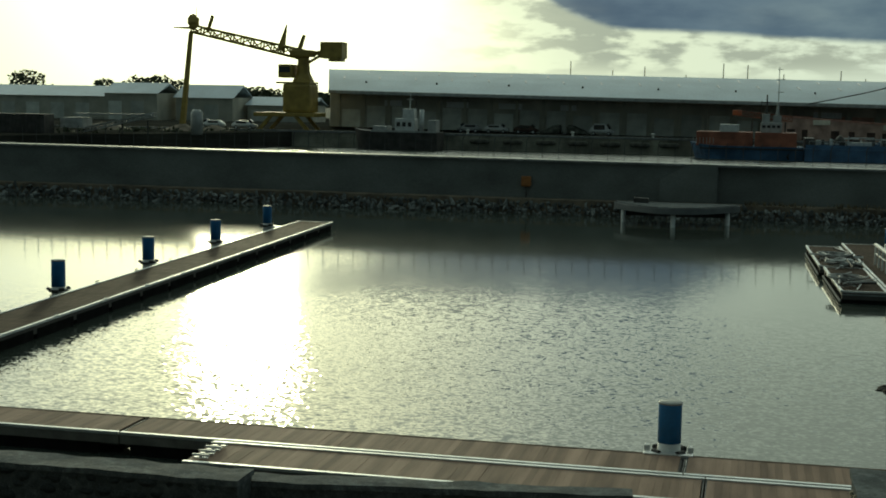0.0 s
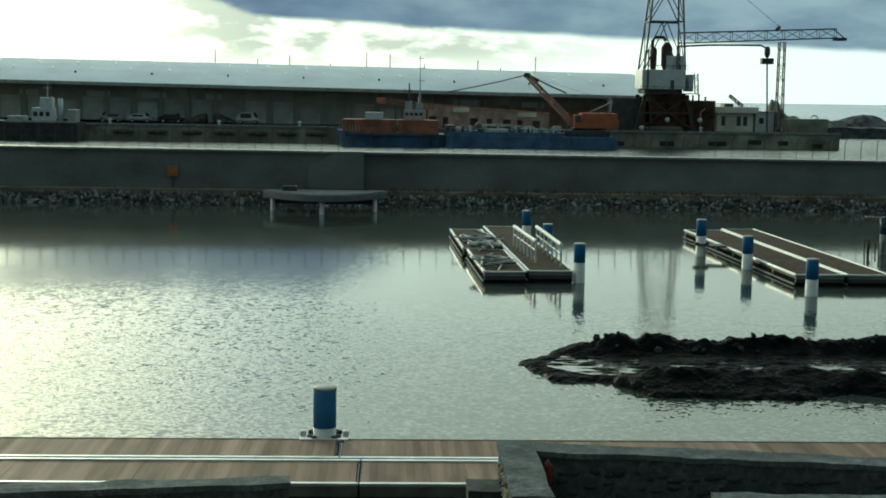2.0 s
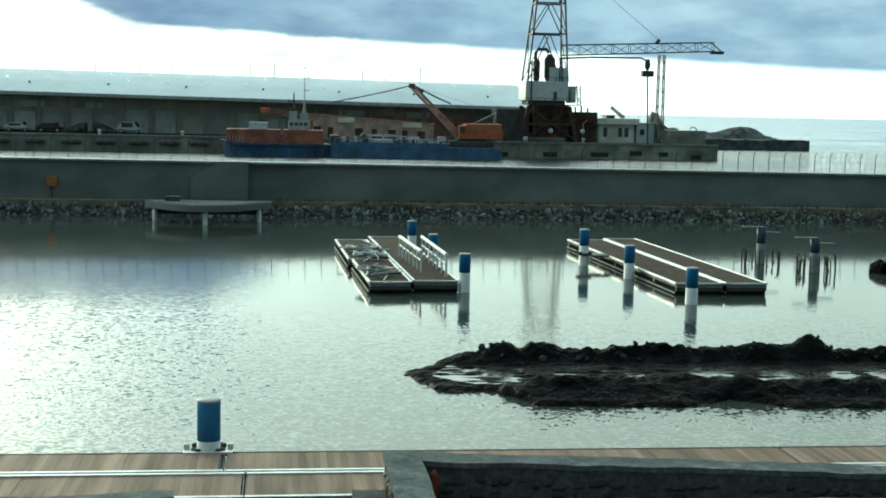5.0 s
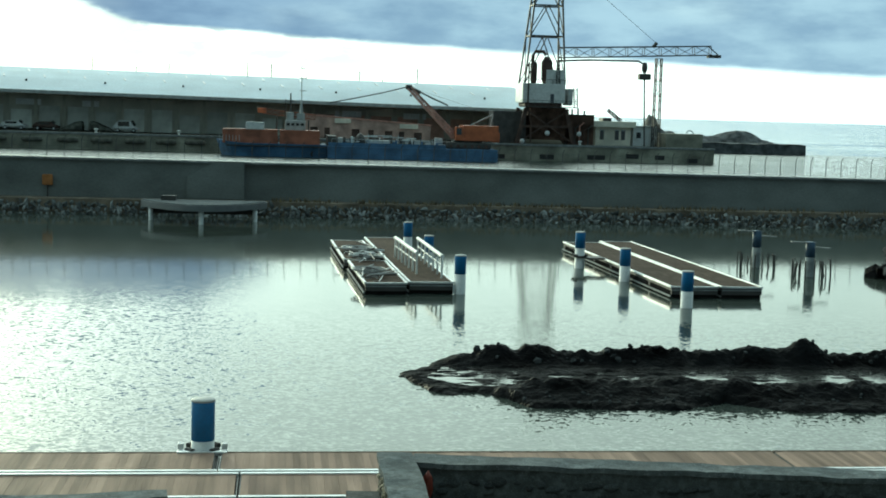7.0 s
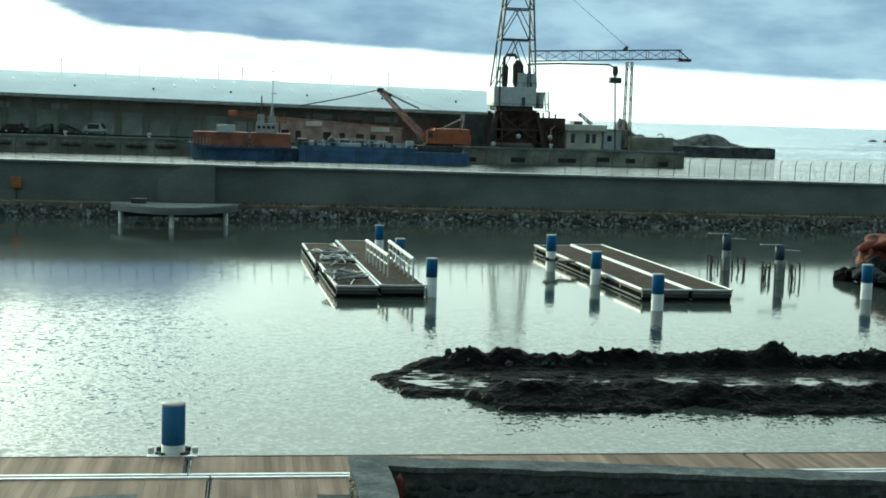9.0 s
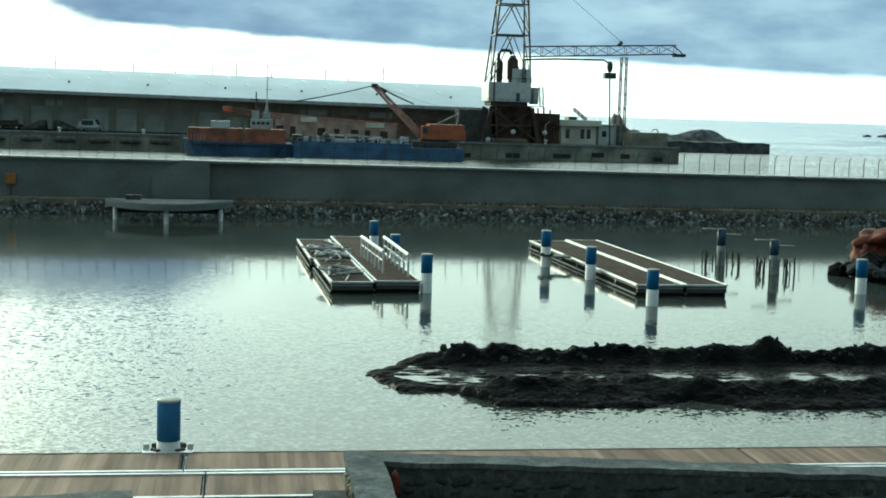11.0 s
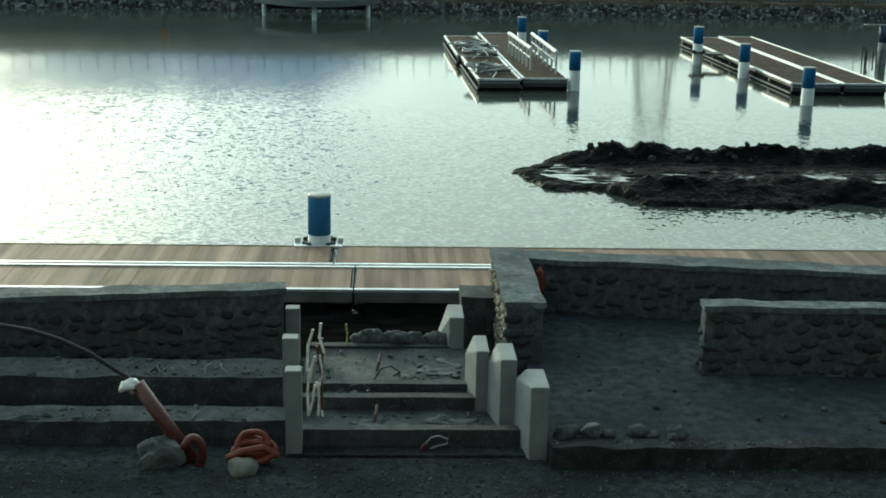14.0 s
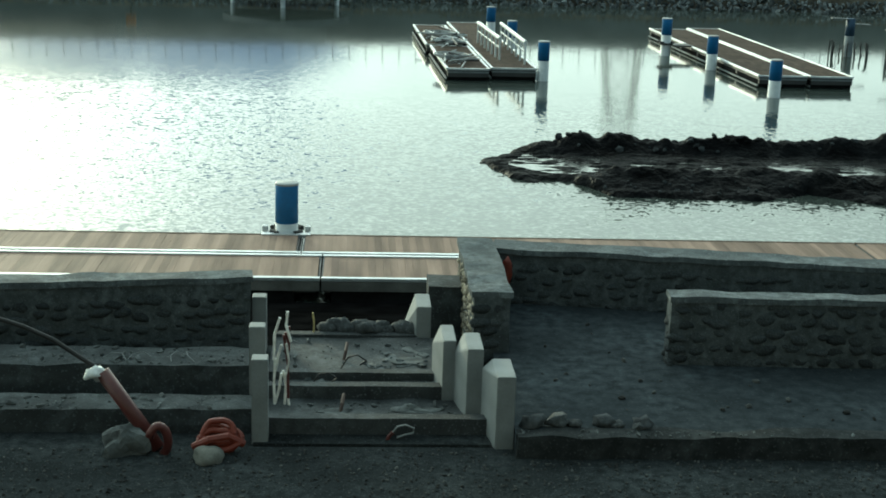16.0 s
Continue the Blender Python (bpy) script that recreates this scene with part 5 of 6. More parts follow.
def build_ships():
    s = thing("work_ship", "blue-hulled work ship with rusty orange deck house, moored", "ship")
    part("hull", hull(-9.2, 7.6, 210, 219, -1.0, 2.0, 1.2, 0.5), M_hull, s, "scuffed blue hull")
    part("rubbing_strake", box(-7.5, 7.6, 209.86, 210.1, 1.55, 1.75), M_black, s)
    part("hold_wall", box(-8.2, 0.2, 211.2, 218.0, 2.0, 4.1, 0.05), M_redbox, s, "rusty orange hold side")
    part("hold_wall", box(0.5, 6.6, 210.6, 218.4, 2.0, 4.1, 0.05), M_redbox, s, "rusty orange hold side")
    part("hatch", box(-4.7, -1.9, 211.5, 214.5, 4.1, 5.2, 0.04), M_white, s, "white deck container")
    house = part("deck_house", box(1.3, 4.4, 212, 217, 4.1, 5.6, 0.08), M_grey, s, "grey wheelhouse")
    part("wheelhouse", box(1.5, 2.6, 212.6, 215, 5.6, 6.9, 0.06), M_grey, s, "grey upper bridge")
    part("funnel", prism([(3.1, 213), (4.3, 213), (4.1, 215), (3.2, 215)], 5.6, 6.7), M_grey, s, "grey funnel casing")
    part("mast_foot", beam((3.7, 214, 6.7), (3.8, 214, 8.6), 0.32, 8, 0.12), M_grey, s)
    for i in range(4):
        part("window", box(1.5 + i * 0.72, 2.0 + i * 0.72, 211.97, 212.03, 4.8, 5.2), M_glass, house)
    m1 = part("mast", beam((3.8, 214, 5.6), (3.75, 214, 14.0), 0.11, 8, 0.05), M_white, s, "slim white mast")
    for z, w in ((10.2, 0.7), (12.1, 0.9), (13.6, 0.5)):
        part("crosstree", beam((3.8 - w * 0.5, 214, z), (3.8 + w, 214, z), 0.05, 6), M_white, m1)
    m2 = part("mast", beam((2.15, 214, 5.6), (2.1, 214, 9.8), 0.17, 8, 0.1), M_steel, s, "dark exhaust mast")
    part("crosstree", beam((1.3, 214, 8.6), (2.6, 214, 8.6), 0.06, 6), M_steel, m2)
    part("mast", beam((1.35, 214, 5.0), (1.3, 214, 8.9), 0.08, 8, 0.04), M_steel, s)
    for k in range(7):
        part("stanchion", beam((-8.6 + k * 0.5, 210.4, 2.3), (-8.6 + k * 0.5, 210.4, 3.2), 0.035, 6), M_grey, s)
    part("bow_winch", box(-7.4, -6.5, 213, 215, 2.1, 3.0, 0.1), M_grey, s)
    part("tyre_fender", tube([(5.5, 209.85, 1.0), (5.3, 209.85, 0.6), (5.5, 209.85, 0.2)], 0.16, 8), M_black, s)

    b = thing("deck_barge", "long blue barge deck cluttered with pipes and machinery", "barge")
    part("hull", box(7.75, 34.2, 210, 219, -1.0, 1.9, 0.12), M_hull, b, "scuffed blue barge side")
    for k in range(12):
        part("side_rib", box(9 + k * 2.15, 9.18 + k * 2.15, 209.9, 210.05, 0.1, 1.8), M_hull, b)
    part("bulwark", box(7.9, 26, 210.02, 210.14, 1.9, 2.45), M_hull, b)
    part("ramp", box(7.8, 9.2, 210.6, 218.4, 1.9, 3.4, 0.1), M_steel, b)
    rng = random.Random(31)
    for k in range(44):
        x, w, h = rng.uniform(9.5, 25.5), rng.uniform(0.25, 1.3), rng.uniform(0.5, 1.5)
        y = rng.uniform(211, 216.5)
        part("deck_gear", box(x, x + w, y, y + rng.uniform(0.4, 1.2), 1.9, 1.9 + h, 0.05), (M_white, M_steel, M_grey, M_steel, M_hull)[k % 5], b)
    for k in range(12):
        x = rng.uniform(9.5, 22)
        part("deck_pipe", beam((x, 211.5 + k * 0.4, 2.5 + 0.09 * k), (x + rng.uniform(1.5, 3.5), 211.5 + k * 0.4, 2.4 + 0.1 * k), 0.1, 8), M_grey if k % 2 else M_white, b)
    for k in range(14):
        part("stanchion", beam((8.4 + k * 1.3, 210.3, 1.9), (8.4 + k * 1.3, 210.3, 3.0), 0.03, 6), M_grey, b)
    part("hand_rail", beam((8.4, 210.3, 3.0), (25.3, 210.3, 2.95), 0.03, 6), M_grey, b)
    for k in range(9):
        x = 10.2 + k * 1.75 + rng.uniform(-0.4, 0.4)
        part("deck_post", beam((x, 211.3, 1.9), (x + rng.uniform(-0.3, 0.3), 211.4, rng.uniform(3.0, 3.9)), 0.07, 6), (M_white, M_steel, M_grey)[k % 3], b)
    part("work_boat", hull(13.6, 17.4, 211.0, 212.4, 2.3, 2.9, 0.5, 0.2), M_white, b, "small white boat on the deck")
    part("winch_house", lump(0.9, 0.9, 1.2, 0.15, 4, 2), M_steel, b, "tarred winch cover", True, pose(12.9, 213, 2.7))

    c = thing("crawler_crane", "orange crawler crane with raised lattice boom, on the barge", "crane")
    for y in (211.2, 215.6):
        t = part("track", box(26.2, 33.3, y, y + 1.0, 1.9, 2.9, 0.25), M_steel, c, "dark crawler track")
        for k in range(6):
            part("roller", beam((27 + k * 1.1, y - 0.05, 2.3), (27 + k * 1.1, y + 1.05, 2.3), 0.26, 12), M_rust, t)
    part("carbody", box(27.6, 32, 212, 216, 2.8, 3.2), M_steel, c)
    part("house", prism([(28.9, 211.4), (34.4, 211.4), (34.4, 216.2), (28.9, 216.2)], 3.2, 5.55), M_orange, c, "orange machinery house")
    part("cab", box(27.7, 29.0, 211.3, 212.8, 3.2, 5.3, 0.08), M_orange, c)
    part("cab_window", box(27.8, 28.6, 211.26, 211.32, 4.1, 5.1), M_glass, c)
    part("counterweight", box(33.6, 34.7, 211.8, 215.8, 3.0, 4.6, 0.15), M_orange, c)
    part("boom", lattice((27.7, 213.6, 3.9), (20.3, 213.6, 11.3), 1.0, 0.9, 0.55, 0.5, 14, 0.17, 0.1), M_boom, c, "faded pink-red lattice boom")
    part("boom_head", box(19.9, 20.9, 213.2, 214.0, 10.9, 11.6, 0.1), M_steel, c)
    part("boom_web", beam((22.2, 213.6, 10.4), (20.5, 213.6, 11.2), 0.3, 6), M_steel, c)
    part("gantry", beam((28.6, 213.6, 4.7), (33.8, 213.6, 7.35), 0.11, 6), M_grey, c)
    part("gantry_leg", beam((33.8, 213.6, 7.3), (33.4, 213.6, 5.5), 0.08, 6), M_grey, c)
    part("pendant", beam((20.3, 213.6, 11.3), (33.8, 213.6, 7.4), 0.02, 5), M_grey, c)
    part("hoist_line", tube([(20.2, 213.6, 11.3), (16.5, 213.9, 10.3), (12.3, 214.2, 9.35), (8.2, 214.4, 8.5)], 0.09, 6), M_steel, c, "thick sagging cable")
    part("hoist_line", tube([(21.2, 213.6, 11.0), (24.0, 213.6, 9.7), (26.6, 213.6, 8.6)], 0.14, 6), M_grey, c)
    j = thing("lattice_jib", "long rusty lattice jib section laid along the deck", "jib")
    part("truss", lattice((-2.2, 217.4, 6.9), (6.0, 217.4, 6.15), 0.8, 0.7, 0.8, 0.8, 8, 0.08, 0.045), M_redbox, j)
    part("head", box(-3.0, -1.6, 217.0, 217.8, 6.6, 7.4, 0.1), M_orange, j)
    for x in (0, 5):
        part("trestle", beam((x, 217.4, 1.6), (x, 217.4, 6.3 - (x + 2.2) * 0.089), 0.12, 6), M_steel, j)


def build_loader_tower():
    """The quay-side loading tower with its long truss jib."""
    t = thing("loading_tower", "rusty lattice loading tower with white machinery house", "crane", pose(0, 0, 0))
    y0, y1 = 224.5, 231.5
    for x, xt in ((39.6, 41.0), (49.2, 47.8)):
        for y in (y0, y1):
            part("portal_leg", beam((x, y, 2.6), (xt, y, 8.6), 0.42, 4), M_rust, t, "rusty splayed portal leg")
    for y in (y0, y1):
        part("portal_tie", beam((40, y, 5.6), (49, y, 5.6), 0.22, 4), M_rust, t)
        part("portal_brace", beam((40, y, 3), (48.3, y, 8.4), 0.16, 4), M_rust, t)
        part("portal_brace", beam((49, y, 3), (41, y, 8.4), 0.16, 4), M_rust, t)
    part("hopper", prism([(42, 225.5), (48, 225.5), (48, 230.5), (42, 230.5)], 3.4, 8.9), M_rust_d, t, "rust-brown hopper body")
    part("annex", box(48.8, 52.9, 225.5, 231, 2.6, 7.6, 0.05), M_rust_d, t, "dark rusty annex")
    part("annex", box(35.8, 41.4, 226, 231, 2.6, 8.0, 0.05), M_steel, t, "dark open bay")
    h = part("machine_house", box(40.4, 47.6, 224.6, 231.4, 9.5, 12.7, 0.08), M_white, t, "dirty white machinery house")
    for xa, xb, za, zb in ((45.1, 45.7, 9.6, 11.0),):
        part("window", box(xa, xb, 224.52, 224.62, za, zb), M_glass, h)
    part("roof_rail", beam((40.4, 224.7, 13.4), (48.0, 224.7, 13.4), 0.05, 4), M_steel, t)
    for k in range(7):
        part("roof_post", beam((40.5 + k * 1.24, 224.7, 12.6), (40.5 + k * 1.24, 224.7, 13.4), 0.05, 4), M_steel, t)
    part("pipe_run", tube([(41.3, 224.3, 16.0), (41.3, 224.3, 9.0), (41.9, 224.3, 6.0), (41.9, 224.3, 3.0)], 0.14, 6), M_rust, t)
    part("roof_ladder", lattice((46.3, 224.8, 12.6), (46.3, 224.8, 16.4), 0.5, 0.3, 0.5, 0.3, 6, 0.05, 0.04), M_steel, t)
    part("gallery", box(39.9, 49.6, 223.6, 224.6, 8.75, 8.9), M_steel, t, "steel gallery")
    for k in range(9):
        part("baluster", beam((40 + k * 1.18, 223.7, 8.9), (40 + k * 1.18, 223.7, 9.9), 0.04, 4), M_steel, t)
    part("hand_rail", beam((40, 223.7, 9.9), (49.5, 223.7, 9.9), 0.04, 4), M_steel, t)
    part("side_stair", lattice((49.6, 226, 12.2), (49.8, 226, 9.0), 0.6, 0.6, 0.6, 0.6, 4, 0.05, 0.04), M_steel, t)
    part("bracket", box(48.1, 49.0, 224.8, 229, 9.2, 12.0, 0.2), M_grey, t)
    part("cyclone", lathe([(0.5, 12.6), (0.9, 13.4), (0.95, 16.3), (0.4, 17.2)], 16), M_rust, t, "rusty cyclone drum", True, pose(44.6, 226, 0))
    part("cyclone", lathe([(0.4, 12.6), (0.55, 13.2), (0.6, 15.9), (0.3, 16.4)], 16), M_rust, t, "", True, pose(42.4, 226, 0))
    part("duct", tube([(42.2, 226, 13), (42.2, 226, 17.4), (42.6, 226, 18), (44, 226, 18), (44.4, 226, 17.4)], 0.28, 10), M_rust, t)
    part("control_cabin", box(44.4, 47.5, 224.9, 229, 12.7, 15.0, 0.06), M_white, t, "white control cabin")
    part("chute", beam((42.9, 224.9, 12.4), (45.3, 224.9, 9.4), 0.25, 6), M_rust, t)
    # tower above
    levels = [12.6, 20.6, 25.7, 30.2, 34.2]
    xl = lambda z: 40.8 + (z - 12.6) * 0.105
    xr = lambda z: 47.6 - (z - 12.6) * 0.045
    ya, yb = lambda z: 225.2 + (z - 12.6) * 0.08, lambda z: 230.8 - (z - 12.6) * 0.08
    for fx in (xl, xr):
        for fy in (ya, yb):
            part("tower_leg", beam((fx(12.6), fy(12.6), 12.6), (fx(34.2), fy(34.2), 34.2), 0.20, 4), M_steel, t)
    for k, (za, zb) in enumerate(zip(levels, levels[1:])):
        bars = []
        xm = (xl(zb) + xr(zb)) / 2
        for fy in (ya, yb):
            bars += [((xl(zb), fy(zb), zb), (xr(zb), fy(zb), zb), 0.16), ((xl(za), fy(za), za), (xm, fy(zb), zb), 0.11), ((xr(za), fy(za), za), (xm, fy(zb), zb), 0.11)]
        for fx in (xl, xr):
            bars += [((fx(zb), ya(zb), zb), (fx(zb), yb(zb), zb), 0.14), ((fx(za), ya(za), za), (fx(zb), yb(zb), zb), 0.10)]
        for pa, pb, r in bars:
            part("brace", beam(pa, pb, r), M_steel, t)
    part("tower_head", box(42.9, 46.8, 226.6, 229.4, 34.1, 35.0, 0.1), M_steel, t)
    # jib and its trestle
    part("jib", lattice((47.0, 228, 18.0), (73.2, 228, 19.2), 1.5, 1.7, 1.3, 1.5, 9, 0.12, 0.06), M_steel, t, "grey truss jib")
    part("jib_tip", box(72.8, 75.0, 227.3, 228.7, 18.0, 18.5, 0.1), M_steel, t)
    part("jib_tip", beam((72.9, 228, 19.9), (74.9, 228, 18.3), 0.12, 4), M_steel, t)
    part("conveyor_pipe", tube([(46.5, 227, 16.6), (52, 227, 16.9), (60.5, 227, 17.0), (61.6, 227, 16.4), (61.7, 227, 15)], 0.16, 8), M_steel, t)
    part("drop_pipe", beam((61.6, 227, 15), (62.1, 227, 2.6), 0.14, 8), M_steel, t)
    part("drop_box", box(60.6, 62.6, 226.3, 227.7, 13.9, 14.9, 0.1), M_steel, t)
    part("drop_box", lathe([(0.25, 15), (0.5, 15.6), (0.5, 16.3), (0.3, 16.8)], 12), M_steel, t, "", True, pose(61.6, 227, 0))
    part("trestle", lattice((64.3, 228, 2.6), (64.3, 228, 17.6), 1.1, 1.2, 0.9, 1.0, 6, 0.13, 0.04), M_steel, t, "slim lattice trestle")
    part("peak", beam((63.2, 228, 19.5), (63.8, 228, 20.2), 0.3, 6), M_steel, t)
    part("stay", beam((63.8, 228, 20.1), (45.5, 228, 34.4), 0.035, 5), M_steel, t)
    for x, z, r in ((44.7, 4.5, 0.45), (50.1, 4.5, 0.42), (40.5, 3.1, 0.45)):
        part("float_ball", lump(r, r * 0.6, r, 0.05, 7, 2), M_white, t, "round white float", True, pose(x, 224.2, z))
    part("turntable", box(40.9, 47.2, 225.0, 231.0, 8.85, 9.52, 0.05), M_rust, t, "rusty turntable ring under the house")
    part("annex_roof", prism([(48.7, 225.4), (53.0, 225.4), (53.0, 231.1), (48.7, 231.1)], 7.6, 7.75), M_steel, t, "dark sheet roof")
    for x, h in ((50.3, 0.9), (51.4, 0.5), (49.3, 0.7)):
        part("vent", lathe([(0.16, 7.7), (0.16, 7.7 + h), (0.3, 7.75 + h), (0.1, 7.9 + h)], 10), M_steel, t, "", True, pose(x, 226.5, 0))
    for k in range(5):
        part("pipe_run", tube([(48.9 + k * 0.75, 225.3, 2.7), (48.9 + k * 0.75, 225.2, 5.0 + 0.4 * (k % 3)), (49.6 + k * 0.75, 225.2, 5.6 + 0.4 * (k % 3))], 0.11, 6), (M_rust, M_steel, M_boom)[k % 3], t)
    for k in range(4):
        part("sheet_seam", box(36.9 + k * 1.2, 37.0 + k * 1.2, 225.93, 226.0, 2.7, 7.4), M_steel, t)
    part("catwalk", lattice((56.2, 230, 8.7), (58.8, 231, 6.9), 0.5, 0.4, 0.5, 0.4, 7, 0.06, 0.04), M_rust, t, "rusty sloping catwalk")


def build_quay_end():
    b = thing("quay_office", "small cream flat-roofed quay office", "building")
    part("wall", box(53.7, 60.2, 229, 235, 2.6, 6.2), M_cream, b)
    part("roof", box(53.0, 60.8, 227.8, 235.6, 5.75, 6.75, 0.05), M_cream, b, "deep cream roof parapet")
    for x in (54.8, 57.4, 58.5):
        w = part("window", box(x, x + 0.7, 228.94, 229.02, 3.6, 5.2), M_glass, b)
        part("frame", box(x - 0.08, x + 0.78, 228.9, 228.96, 5.2, 5.32), M_white, w)
    part("column", box(53.9, 54.2, 228.5, 228.8, 2.6, 6.2), M_cream, b)
    part("roof_box", box(55.5, 57.0, 230, 233, 6.7, 7.3, 0.05), M_steel, b)
    c = thing("site_cabin", "pale flat-roofed site cabin", "cabin")
    part("body", box(60.6, 64.4, 229, 233, 2.6, 5.9, 0.05), M_white, c)
    part("window", box(61.2, 62.0, 228.95, 229.03, 4.0, 5.0), M_glass, c)
    part("roof", box(60.4, 64.6, 228.8, 233.2, 5.9, 6.1), M_grey, c)
    g = bmesh.new()
    n, m = 40, 14
    rows = []
    for j in range(m + 1):
        row = []
        for i in range(n + 1):
            x, y = 63.5 + 9.5 * i / n, 234 + 12 * j / m
            h = 5.2 * math.exp(-((x - 66.6) / 1.9) ** 2 - ((y - 240) / 4) ** 2) + 2.6 * math.exp(-((x - 70.5) / 2.4) ** 2 - ((y - 240) / 4) ** 2)
            row.append(g.verts.new((x, y, 2.58 + h * (1 + 0.15 * noise.noise(Vector((x, y, 0)))))))
        rows.append(row)
    for j in range(m):
        for i in range(n):
            g.faces.new((rows[j][i], rows[j][i + 1], rows[j + 1][i + 1], rows[j + 1][i]))
    tagged(part("gravel_heap", g, M_rock, None, "", True), "grey heap of tipped gravel on the quay", "heap")
    p = thing("bent_pipe", "bent grey vent pipe standing on the quay", "pipe")
    part("pipe", tube([(71.6, 230, 2.6), (71.6, 230, 5.0), (71.2, 230, 5.5), (70.6, 230, 5.5), (70.3, 230, 5.1)], 0.1, 8), M_grey, p)
    low = thing("block_store", "low grey concrete store at the quay end", "store")
    part("block", box(65.6, 72.0, 226, 231, 2.6, 4.95, 0.05), M_quay, low, "grey concrete block store")


def build_low_store():
    """The long low pinkish store in front of the shed, its parapet falling a little."""
    b = thing("low_store", "long low store with faded pink-brown walls", "building")
    side = lambda x: 6.45 - (x - 5) * 0.06
    part("wall", side_prism([(4.6, 2.55), (26.0, 2.55), (26.0, side(26.0)), (4.6, side(4.6))], 231.6, 233.0), M_pinkwall, b)
    part("parapet", side_prism([(4.4, side(4.4) - 0.1), (26.2, side(26.2) - 0.1), (26.2, side(26.2) + 0.12), (4.4, side(4.4) + 0.12)], 231.4, 233.1), M_boom, b, "faded pink coping")
    for k, x in enumerate((5.6, 8.0, 12.6, 15.4, 18.2, 20.6, 23.2)):
        d = part("door", box(x, x + (0.9 if k % 2 else 1.3), 231.54, 231.62, 2.6, 4.6 - 0.03 * x), M_rust, b, "dark doorway")
        part("frame", box(x - 0.08, x + (0.98 if k % 2 else 1.38), 231.5, 231.56, 4.62 - 0.03 * x, 4.74 - 0.03 * x), M_pinkwall, d)
    for x, w in ((9.7, 2.7), (20.7, 3.1)):
        part("sign_board", box(x, x + w, 231.3, 231.42, side(x) - 1.0, side(x) - 0.2), M_cream, b, "pale blank sign board")


def build_slewing_crane():
    """The yellow quay crane on the far left."""
    c = thing("quay_crane", "old yellow slewing quay crane with long level jib", "crane")
    y = 228
    for x in (-83.5, -74.5):
        for yy in (225, 231):
            part("portal_leg", beam((x, yy, 2.5), (x * 0.5 - 79 * 0.5, yy, 5.0), 0.4, 4), M_yellow, c)
    part("portal", box(-84.3, -73.4, 224.4, 231.6, 4.9, 5.6, 0.1), M_yellow, c, "yellow portal girder")
    part("machine_house", box(-79.4, -74.4, 225.4, 230.6, 5.6, 10.6, 0.5), M_yellow, c, "yellow machine house")
    part("tower", lathe([(2.2, 10.6), (1.2, 12.5), (1.0, 15.6)], 10), M_yellow, c, "tapering slewing column", False, pose(-76.4, y, 0))
    part("cab", box(-80.4, -77.8, 226, 229, 11.6, 13.9, 0.2), M_yellow, c, "driver's cab")
    part("cab_window", box(-80.2, -78.2, 225.95, 226.0, 12.5, 13.5), M_glass, c)
    part("platform", box(-80.6, -74.5, 225.6, 230.4, 10.6, 10.9), M_yellow, c)
    part("turntable", box(-78.5, -74.6, 226.5, 229.5, 15.2, 16.4, 0.3), M_yellow, c)
    part("jib", lattice((-76.5, y, 15.6), (-97.0, y, 20.0), 1.5, 1.5, 1.2, 1.2, 11, 0.30, 0.17), M_yellow, c, "long yellow truss jib")
    part("jib_tip", beam((-96.5, y, 20.1), (-100.6, y, 20.2), 0.35, 4, 0.15), M_yellow, c)
    part("head", lump(0.95, 0.9, 1.2, 0.4, 8, 2), M_yellow, c, "", True, pose(-96.8, y, 21.0))
    part("head_mast", beam((-96.4, y, 21.5), (-96.2, y, 23.8), 0.12, 6, 0.05), M_yellow, c)
    part("mast", beam((-94.2, y, 19.3), (-93.2, y, 22.3), 0.35, 4), M_yellow, c)
    part("mast", beam((-80.6, y, 16.2), (-79.5, y, 20.8), 0.85, 4, 0.12), M_yellow, c, "tapering mast")
    part("mast", beam((-77.4, y, 15.9), (-76.3, y, 19.0), 0.5, 4, 0.35), M_yellow, c)
    part("tail_jib", beam((-75.6, y, 15.6), (-71.8, y, 16.3), 0.5, 4), M_yellow, c)
    part("tail_strut", beam((-76, y, 14.0), (-72.4, y, 16.0), 0.3, 4), M_yellow, c)
    part("counterweight", prism([(-72.9, 226.4), (-69.0, 226.4), (-69.0, 229.6), (-72.9, 229.6)], 15.0, 17.8), M_yellow, c, "boxy counterweight")
    part("counterweight", box(-71.5, -69.3, 226.6, 229.4, 14.5, 15.0), M_yellow, c)
    part("hook_leg", beam((-97.3, y, 19.4), (-99.0, y, 2.5), 0.45, 4, 0.62), M_yellow, c, "straight support leg")


def pitched_shed(x0, x1, y0, y1, z0, eave, ridge, roof_mat, label, group="yard sheds"):
    s = thing("yard_shed", label, "shed", None, group)
    part("wall", box(x0, x1, y0, y1, z0, eave), M_shed, s)
    ym = (y0 + y1) / 2
    bm = side_fill([(y0 - 0.6, eave - 0.1), (ym, ridge), (y1 + 0.6, eave - 0.1), (ym, ridge - 0.5)], x0 - 0.5, x1 + 0.5)
    part("roof", bm, roof_mat, s, "pale sheet roof")
    n = max(2, int((x1 - x0) / 6))
    for k in range(n):
        xa = x0 + 1 + k * (x1 - x0 - 2) / n
        part("door", box(xa, xa + (x1 - x0) / n * 0.5, y0 - 0.08, y0 + 0.02, z0, z0 + (eave - z0) * 0.7), M_door, s)


